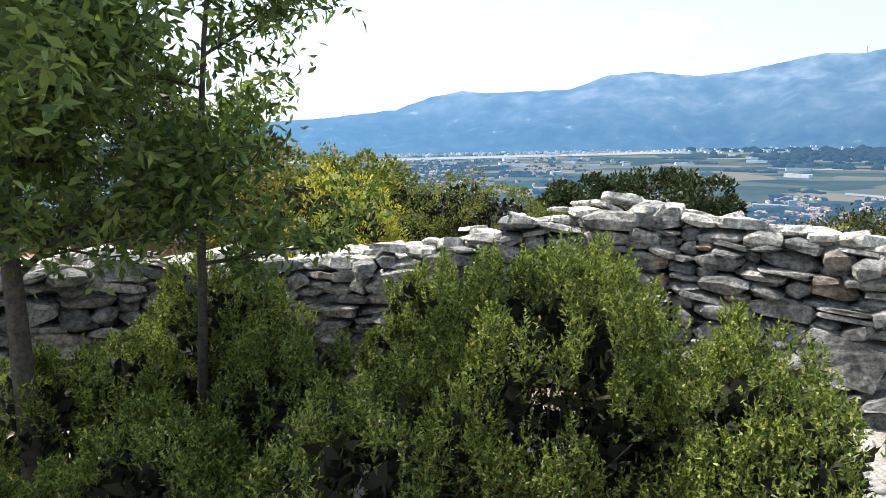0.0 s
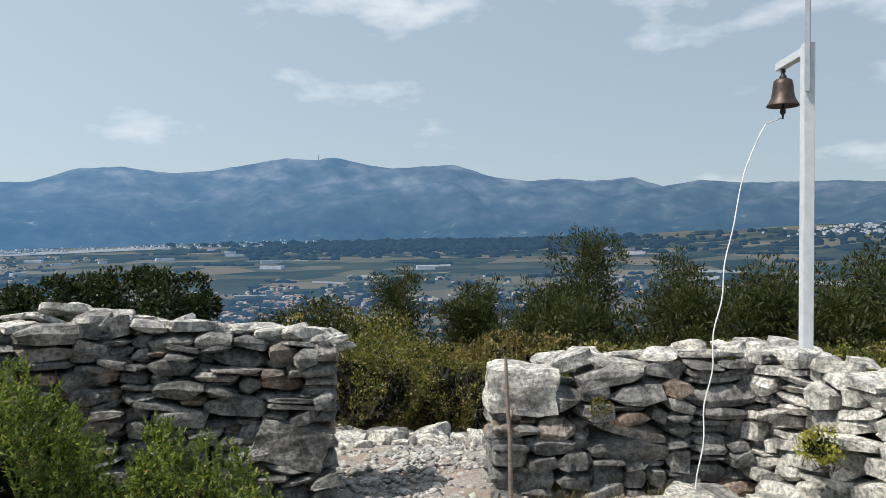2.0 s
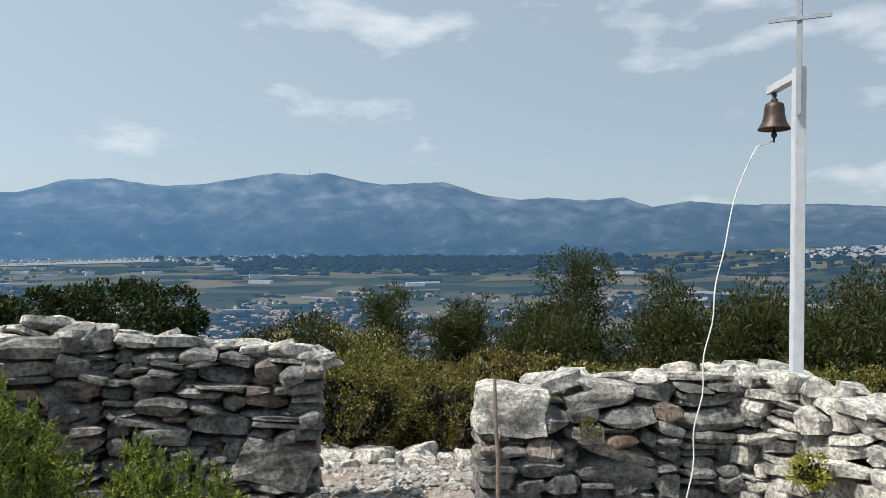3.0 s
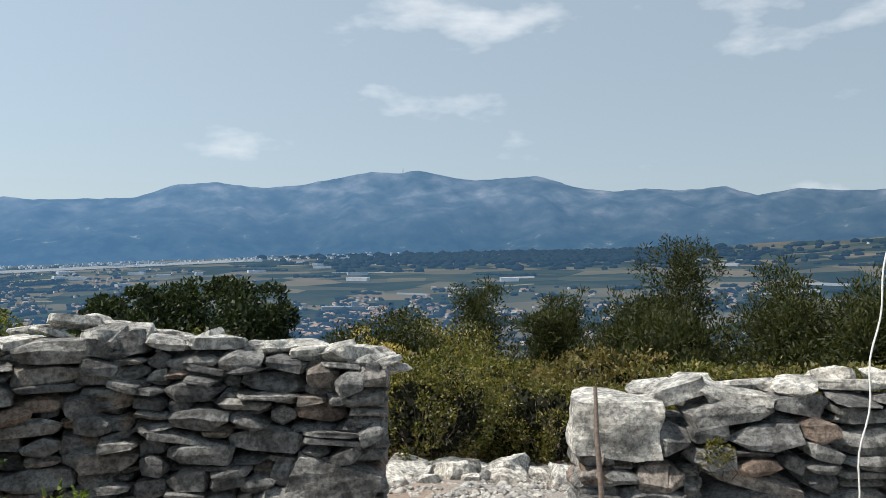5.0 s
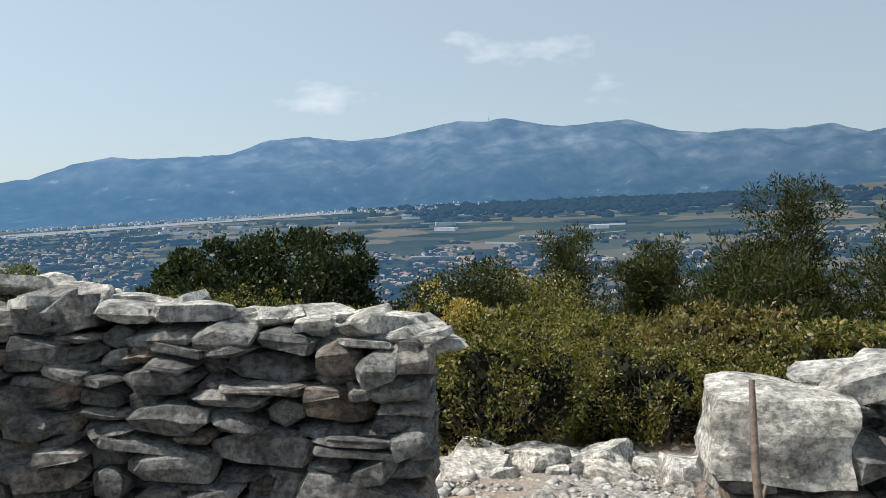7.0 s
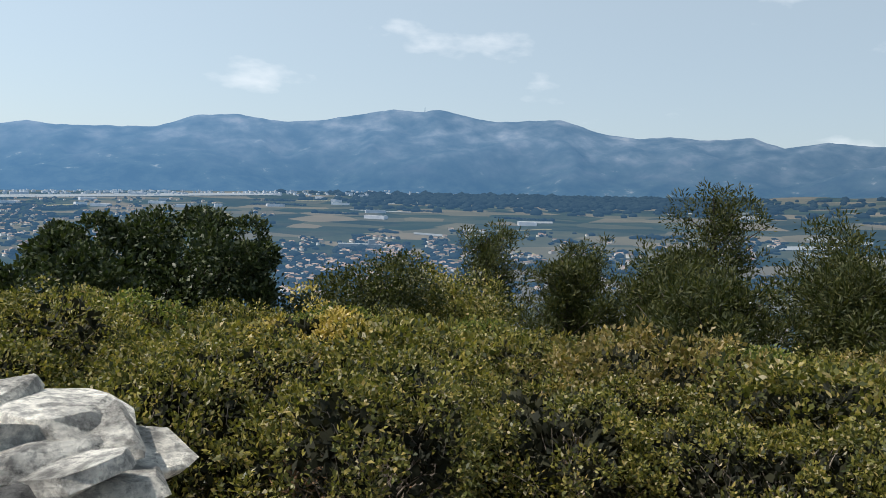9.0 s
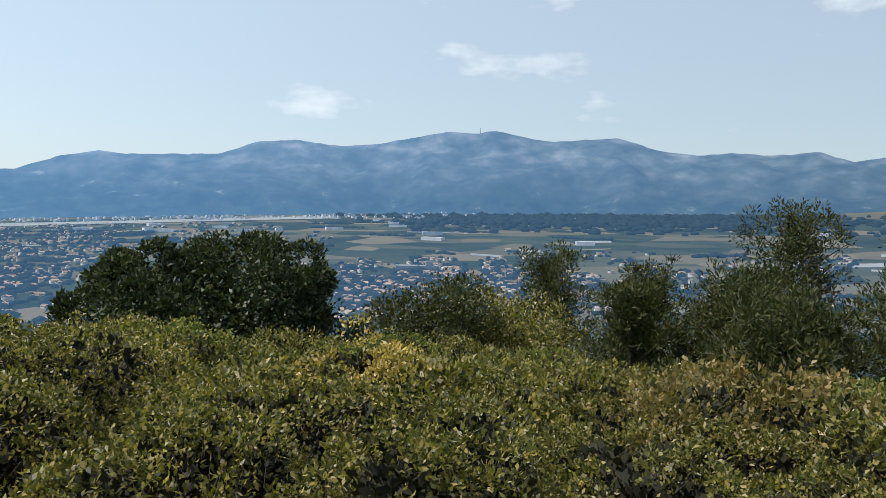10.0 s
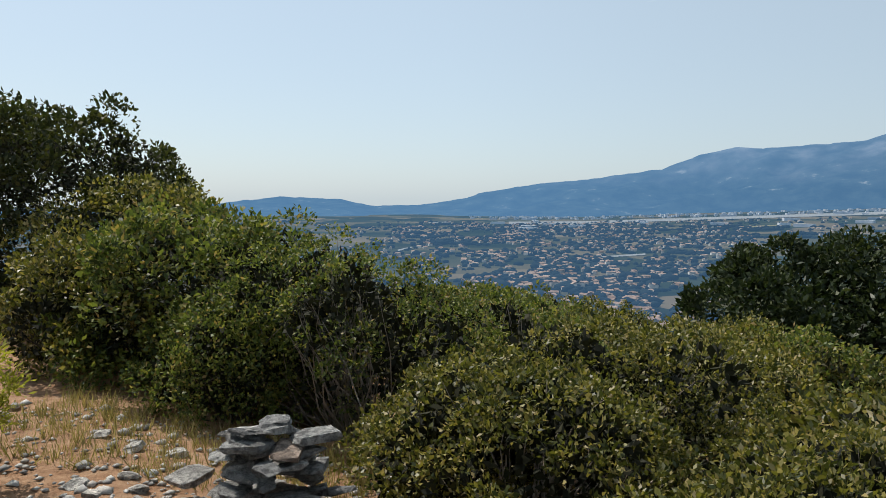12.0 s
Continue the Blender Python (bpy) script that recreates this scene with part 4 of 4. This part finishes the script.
def grass_patch(name, label, x0, x1, y0, y1, n, seed):
    rng = np.random.default_rng(seed)
    c = np.stack([rng.uniform(x0, x1, n // 14), rng.uniform(y0, y1, n // 14)], 1)
    q = c[rng.integers(len(c), size=n)] + rng.normal(size=(n, 2)) * 0.04
    P = np.column_stack([q, ground_z(q[:, 0], q[:, 1]) - 0.01])
    v = np.column_stack([rng.normal(size=(n, 2)) * 0.35, np.ones(n)])
    v /= np.linalg.norm(v, axis=1, keepdims=True)
    s = np.cross(v, rng.normal(size=(n, 3)))
    s /= np.linalg.norm(s, axis=1, keepdims=True)
    ln = rng.uniform(0.06, 0.2, (n, 1))
    vs = np.stack([P + s * 0.004, P - s * 0.004, P + v * ln], 1).reshape(-1, 3)
    tagged(new(name, mesh_from(name, vs, np.arange(n * 3).reshape(-1, 3), GRASS)), label, "grass", kind="stuff")


grass_patch("dry_grass", "dry straw-coloured grass tufts on the clearing", -0.6, 2.3, 7.4, 8.8, 3500, 6)
grass_patch("dry_grass", "dry grass tufts along the foot of the walls", 3.9, 5.4, 2.2, 3.0, 500, 7)

# ---- bell post ----
def box(bm, x0, x1, y0, y1, z0, z1, bevel=0.004):
    r = bmesh.ops.create_cube(bm, size=1.0, matrix=Matrix.Translation(((x0 + x1) / 2, (y0 + y1) / 2, (z0 + z1) / 2)) @ Matrix.Diagonal((x1 - x0, y1 - y0, z1 - z0, 1)))
    es = list({e for v in r["verts"] for e in v.link_edges})
    bmesh.ops.bevel(bm, geom=es, offset=bevel, segments=2, affect="EDGES")


POLE = (5.98, 1.72)
pole_foot = gz(*POLE) - 0.02
bell_post = tagged(new("bell_post"), "white square steel post with bracket, bell and cross", "bell post")
bell_post.matrix_basis = pose(*POLE, pole_foot, 0, 0, 44)
bm = bmesh.new()
box(bm, -0.037, 0.037, -0.037, 0.037, 0, 3.20)
part("post", from_bm("post", bm, STEEL), bell_post)
bm = bmesh.new()
box(bm, 0.037, 0.50, -0.03, 0.03, 3.12, 3.18)
part("bracket", from_bm("bracket", bm, STEEL), bell_post)
turn = pose(0, 0, 0, 0, 0, 66)
bm = bmesh.new()
box(bm, -0.018, 0.018, 0.052, 0.072, 2.85, 3.78)
part("upright", from_bm("upright", bm, CROSS), bell_post, "grey flat steel upright of a cross", turn)
bm = bmesh.new()
box(bm, -0.2, 0.2, 0.073, 0.084, 3.51, 3.545)
part("crossbar", from_bm("crossbar", bm, CROSS), bell_post, "grey flat steel crossbar", turn)


def lathe(bm, profile, cx, cy, cz, n=28):
    rings = [[bm.verts.new((cx + r * math.cos(2 * math.pi * k / n), cy + r * math.sin(2 * math.pi * k / n), cz + z)) for k in range(n)] for r, z in profile]
    for a, b in zip(rings, rings[1:]):
        for k in range(n):
            bm.faces.new((a[k], a[(k + 1) % n], b[(k + 1) % n], b[k]))


bm = bmesh.new()
lathe(bm, [(0.002, -0.075), (0.05, -0.078), (0.066, -0.09), (0.072, -0.12), (0.076, -0.17), (0.086, -0.22), (0.104, -0.255), (0.116, -0.275), (0.116, -0.283), (0.104, -0.28), (0.085, -0.24), (0.065, -0.13), (0.002, -0.1)], 0.42, 0, 3.12)
bell = part("bell", from_bm("bell", bm, BRONZE, True), bell_post, "old brown bronze bell with flared rim")
bm = bmesh.new()
lathe(bm, [(0.012, 0.0), (0.02, -0.02), (0.012, -0.04), (0.026, -0.055), (0.026, -0.078)], 0.42, 0, 3.12, 12)
part("crown", from_bm("crown", bm, IRON, True), bell, "dark iron hanger")
bm = bmesh.new()
lathe(bm, [(0.008, -0.2), (0.008, -0.29), (0.02, -0.31), (0.022, -0.33), (0.008, -0.35), (0.006, -0.38)], 0.42, 0, 3.12, 12)
part("clapper", from_bm("clapper", bm, IRON, True), bell, "dark iron clapper")

# the rope, from the clapper slack to the foot of the wall
bell_post_m = bell_post.matrix_basis
top = bell_post_m @ Vector((0.42, 0, 2.75))
foot_pt = Vector((5.13, 2.1, gz(5.13, 2.1) + 0.02))
pts, rad = [], []
for i in range(41):
    t = i / 40
    p = top.lerp(foot_pt, t)
    p.z = top.z + (foot_pt.z - top.z) * t
    hx = t ** 0.42
    p.x, p.y = top.x + (foot_pt.x - top.x) * hx, top.y + (foot_pt.y - top.y) * hx
    p += Vector((0.01 * math.sin(t * 40), 0.01 * math.cos(t * 33), 0))
    pts.append(tuple(p))
    rad.append(0.0048)
tagged(new("bell_rope", tubes_mesh("bell_rope", [(pts, rad)], ROPE, 6)), "thin white rope hanging slack from the bell", "rope")

# stick leaning by the gateway
sx, sy = 4.22, 2.93
lines = [([(sx - 0.03, sy - 0.05, gz(sx, sy) - 0.05), (sx - 0.01, sy - 0.02, 0.5), (sx - 0.02, sy, 0.75), (sx, sy + 0.03, 1.02)], [0.017, 0.015, 0.014, 0.01]),
         ([(sx - 0.02, sy, 0.55), (sx + 0.05, sy + 0.01, 0.66)], [0.009, 0.005])]
tagged(new("stick", tubes_mesh("stick", lines, WOOD, 7)), "thin weathered brown stick standing against the wall", "stick")


# ---- stones on the ground ----
def loose_stones():
    rng = random.Random(5)
    field = tagged(new("loose_stones"), "loose pale limestone pieces scattered on the ground", "stones", kind="stuff")
    spots = []
    for _ in range(130):
        spots.append((rng.uniform(2.6, 6.2), rng.uniform(2.2, 5.6), rng.uniform(0.05, 0.13)))
    for _ in range(60):   # row of rubble beyond the gateway
        t = rng.random()
        spots.append((4.6 + 2.0 * t + rng.gauss(0, 0.14), 5.7 - 1.3 * t + rng.gauss(0, 0.14), rng.uniform(0.1, 0.34)))
    for _ in range(40):   # tumble at the foot of the eastern corner
        spots.append((5.1 + rng.gauss(0, 0.28), 1.7 + rng.gauss(0, 0.3), rng.uniform(0.1, 0.34)))
    for _ in range(35):
        spots.append((rng.uniform(0.2, 2.4), rng.uniform(6.6, 8.4), rng.uniform(0.04, 0.12)))
    for x, y, s in spots:
        add_stone(field, CHIP_STONES if s < 0.13 else (BLOCKS if s > 0.29 else rng.choice((PALE_STONES, GREY_STONES))), rng, (x, y, gz(x, y) + s * 0.12), (s * 1.3, s, s * (0.5 if s < 0.13 else 0.68)), rng.uniform(0, 360), 9)
    # finer chips, one mesh
    nrg = np.random.default_rng(8)
    n = 10000
    x = np.concatenate([nrg.uniform(2.2, 6.6, n * 9 // 10), nrg.uniform(-0.8, 2.6, n // 10)])
    y = np.concatenate([nrg.uniform(1.2, 5.9, n * 9 // 10), nrg.uniform(6.3, 8.6, n // 10)])
    n = len(x)
    s = nrg.uniform(0.008, 0.035, n) * (1 + (nrg.random(n) < 0.16))
    z = ground_z(x, y) + s * 0.15
    c = np.stack([x, y, z], 1)[:, None]
    base = np.array([[1, 0, 0], [0.2, 0.8, 0.1], [-0.9, 0.3, 0], [-0.3, -0.8, 0.05], [0.1, 0.05, 0.5], [0, 0, -0.4]])
    th = nrg.uniform(0, 6.28, n)
    ro = np.stack([np.stack([np.cos(th), -np.sin(th), 0 * th], 1), np.stack([np.sin(th), np.cos(th), 0 * th], 1), np.stack([0 * th, 0 * th, 1 + 0 * th], 1)], 1)
    v = np.einsum("nij,kj->nki", ro, base) * (nrg.uniform(0.7, 1.3, (n, 6, 3))) * s[:, None, None] + c
    tri = np.array([[0, 1, 4], [1, 2, 4], [2, 3, 4], [3, 0, 4], [1, 0, 5], [2, 1, 5], [3, 2, 5], [0, 3, 5]])
    f = (np.arange(n) * 6)[:, None, None] + tri[None]
    ob = part("chips", mesh_from("chips", v.reshape(-1, 3), f.reshape(-1, 3), CHIPS), field)
    tagged(ob, kind="stuff")


loose_stones()

cairn = tagged(new("rubble_heap"), "low heap of dark weathered stones by the clearing", "rubble")
cairn.location = (2.08, 7.2, gz(2.08, 7.2))
rc = random.Random(3)
for k in range(90):
    zz = 0.56 * rc.random() ** 1.2
    q = 0.34 * (1 - zz * 1.2)
    s = rc.uniform(0.08, 0.18)
    add_stone(cairn, GREY_STONES, rc, (rc.gauss(0, q * 0.6), rc.gauss(0, q * 0.6), zz), (s * 1.4, s, s * 0.3), rc.uniform(0, 360), 8)


# ---- the valley ----
def far_spot(az, d):
    a = radians(az)
    x, y = 4 - math.sin(a) * d, 4 + math.cos(a) * d
    return x, y, mountain_z(x, y)


def town(name, label, spots, seed, scale=1.0):
    """Houses with pitched roofs, walls in one mesh and roofs in another."""
    rng = random.Random(seed)
    wv, wf, rv, rf = [], [], [], []
    for az, d in spots:
        x, y, z = far_spot(az, d)
        th = rng.uniform(0, 3.14)
        c, s = math.cos(th), math.sin(th)
        w, l, h = rng.uniform(4, 7) * scale, rng.uniform(5, 11) * scale, rng.uniform(2.5, 5) * scale
        def put(px, py, pz):
            return (x + c * px - s * py, y + s * px + c * py, z + pz)
        o = len(wv)
        wv += [put(sx * l / 2, sy * w / 2, zz) for zz in (-2, h) for sx, sy in ((-1, -1), (1, -1), (1, 1), (-1, 1))]
        wf += [(o, o + 1, o + 5, o + 4), (o + 1, o + 2, o + 6, o + 5), (o + 2, o + 3, o + 7, o + 6), (o + 3, o, o + 4, o + 7)]
        o = len(rv)
        k = 0.55
        rv += [put(-l / 2 - k, -w / 2 - k, h), put(l / 2 + k, -w / 2 - k, h), put(l / 2 + k, w / 2 + k, h), put(-l / 2 - k, w / 2 + k, h), put(-l / 2, 0, h + w * 0.22), put(l / 2, 0, h + w * 0.22)]
        rf += [(o, o + 1, o + 5, o + 4), (o + 2, o + 3, o + 4, o + 5)]
    ob = tagged(new(name), label, "town", kind="stuff")
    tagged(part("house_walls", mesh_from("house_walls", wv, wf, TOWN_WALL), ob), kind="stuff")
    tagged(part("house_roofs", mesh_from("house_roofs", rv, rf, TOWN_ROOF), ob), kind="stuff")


rt = random.Random(9)
spots = []


def built(az, d):
    """Quarters of houses with green between them."""
    return noise.noise((az * 0.35, d * 0.006, 4.0)) + 0.5 * noise.noise((az * 1.1, d * 0.02, 8.0)) > -0.12


for _ in range(2600):
    spots.append((rt.gauss(6, 9), 560 + 1900 * rt.random() ** 1.3))
for _ in range(700):
    spots.append((rt.gauss(-30, 5), 650 + 650 * rt.random()))
for _ in range(220):
    spots.append((rt.uniform(-60, -35), rt.uniform(800, 1500)))
spots = [q for q in spots if built(*q)]
town("town", "pale houses with tiled roofs spread over the plain", spots, 10)


def far_trees():
    """Woods and hedges of the plain: low rounded clumps."""
    rng = random.Random(12)
    bm = bmesh.new()
    bmesh.ops.create_icosphere(bm, subdivisions=1, radius=1.0)
    bv = np.array([v.co[:] for v in bm.verts])
    bf = np.array([[v.index for v in f.verts] for f in bm.faces])
    bm.free()
    V, F = [], []
    o = 0
    def clump(az, d, s):
        nonlocal o
        x, y, z = far_spot(az, d)
        k = np.array([s * rng.uniform(0.8, 1.6), s * rng.uniform(0.8, 1.6), s * rng.uniform(0.5, 0.9)])
        V.append(bv * k * np.array([[rng.uniform(0.75, 1.2)] for _ in bv]) + [x, y, z + s * 0.25])
        F.append(bf + o)
        o += len(bv)
    for az, d in [rng.choice(spots) for _ in range(5500)]:
        clump(az + rng.gauss(0, 0.5), d * rng.uniform(0.95, 1.05), rng.uniform(3, 7))
    for _ in range(70):   # hedge rows
        az, d, w = rng.uniform(-75, 30), rng.uniform(700, 2600), rng.uniform(1, 5)
        n = int(w * d * 0.0175 / 9)
        dd = rng.uniform(-60, 60)
        for i in range(n):
            clump(az + w * i / n, d + dd * i / n + rng.gauss(0, 6), rng.uniform(4, 9))
    for _ in range(1500):   # the dark wood under the range
        clump(rng.gauss(-44, 7), rng.uniform(2350, 3020), rng.uniform(9, 17))
    for _ in range(420):
        clump(rng.uniform(-78, -28), rng.uniform(2000, 2950), rng.uniform(8, 15))
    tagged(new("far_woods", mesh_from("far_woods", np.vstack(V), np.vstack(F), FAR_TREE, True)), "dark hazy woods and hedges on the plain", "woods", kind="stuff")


far_trees()


def strip(name, label, az0, az1, d0, d1, depth, lift, mat):
    """A long flat pale thing on the plain: quad strip following the ground."""
    vs, fs = [], []
    n = 40
    for i in range(n + 1):
        t = i / n
        az, d = az0 + (az1 - az0) * t, d0 + (d1 - d0) * t
        for k in (0, 1):
            x, y, z = far_spot(az, d + depth * k)
            vs.append((x, y, z + lift))
        if i:
            fs.append((2 * i - 2, 2 * i, 2 * i + 1, 2 * i - 1))
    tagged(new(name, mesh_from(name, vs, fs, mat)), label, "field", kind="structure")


strip("runway", "long pale airfield strip on the plain", 11, -22, 2360, 2700, 190, 1.5, STRIP)
rf = random.Random(31)
for k in range(34):
    az, d = rf.uniform(-72, 20), rf.uniform(1150, 2850)
    w = rf.uniform(1.0, 5.0)
    strip("field", "pale stubble field on the hazy plain", az, az - w, d, d + rf.uniform(-80, 80), rf.uniform(18, 60), 0.8, STRIP if k % 2 else FIELD)
bm_w = bmesh.new()
for k in range(46):
    az, d = (rf.uniform(-30, 16), rf.uniform(2000, 2950)) if k < 34 else (rf.uniform(-60, -10), rf.uniform(1300, 2900))
    x, y, z = far_spot(az, d)
    bmesh.ops.create_cube(bm_w, size=1.0, matrix=pose(x, y, z + 3, 0, 0, rf.uniform(-25, 25) + az) @ Matrix.Diagonal((rf.uniform(14, 55), rf.uniform(12, 26), rf.uniform(7, 10), 1)))
tagged(new("sheds", from_bm("sheds", bm_w, PALE_FAR)), "white industrial sheds scattered over the plain", "buildings", kind="stuff")
far_houses = [(rf.gauss(-34, 5), rf.uniform(2650, 3080)) for _ in range(220)] + [(rf.gauss(-76, 3.5), rf.uniform(2500, 3040)) for _ in range(380)] + [(rf.uniform(-25, 14), rf.uniform(2750, 3030)) for _ in range(300)]
bm_w = bmesh.new()
for az, d in far_houses:
    x, y, z = far_spot(az, d)
    bmesh.ops.create_cube(bm_w, size=1.0, matrix=pose(x, y, z + 3, 0, 0, rf.uniform(0, 90)) @ Matrix.Diagonal((rf.uniform(7, 13), rf.uniform(6, 10), rf.uniform(5, 7), 1)))
tagged(new("far_villages", from_bm("far_villages", bm_w, PALE_FAR)), "white houses of villages under the range", "buildings", kind="stuff")
bm = bmesh.new()
x, y, z = far_spot(-28.7, 1130)
box(bm, -32, 32, -12, 12, -3, 9, 0.3)
box(bm, 14, 24, -8, 8, 9, 16, 0.3)
hall = tagged(new("warehouse"), "large white flat-roofed hall on the plain", "building")
hall.matrix_basis = pose(x, y, z, 0, 0, -25)
part("wall", from_bm("wall", bm, STRIP), hall)


# small plants that root in the walls
shrub("wall_plant", "small yellow-green plant rooted in the tumbled wall", (5.42, 1.42, gz(5.42, 1.42) + 0.42), heap(61, 0.13, 0.22, 5), 900, LEAF_YELLOW, 61, size=0.025, width=0.014, tufts=24, tuft=0.05, stems=8, stem_r=0.004)
shrub("wall_plant", "small green plant rooted between wall stones", (4.88, 2.66, gz(4.88, 2.66) + 0.55), heap(62, 0.07, 0.15, 4), 500, LEAF_OAK, 62, size=0.022, width=0.012, tufts=14, tuft=0.04, stems=6, stem_r=0.003)

mast_x, mast_y, _z = far_spot(-33.4, 3900)
mast_z = mountain_z(mast_x, mast_y)
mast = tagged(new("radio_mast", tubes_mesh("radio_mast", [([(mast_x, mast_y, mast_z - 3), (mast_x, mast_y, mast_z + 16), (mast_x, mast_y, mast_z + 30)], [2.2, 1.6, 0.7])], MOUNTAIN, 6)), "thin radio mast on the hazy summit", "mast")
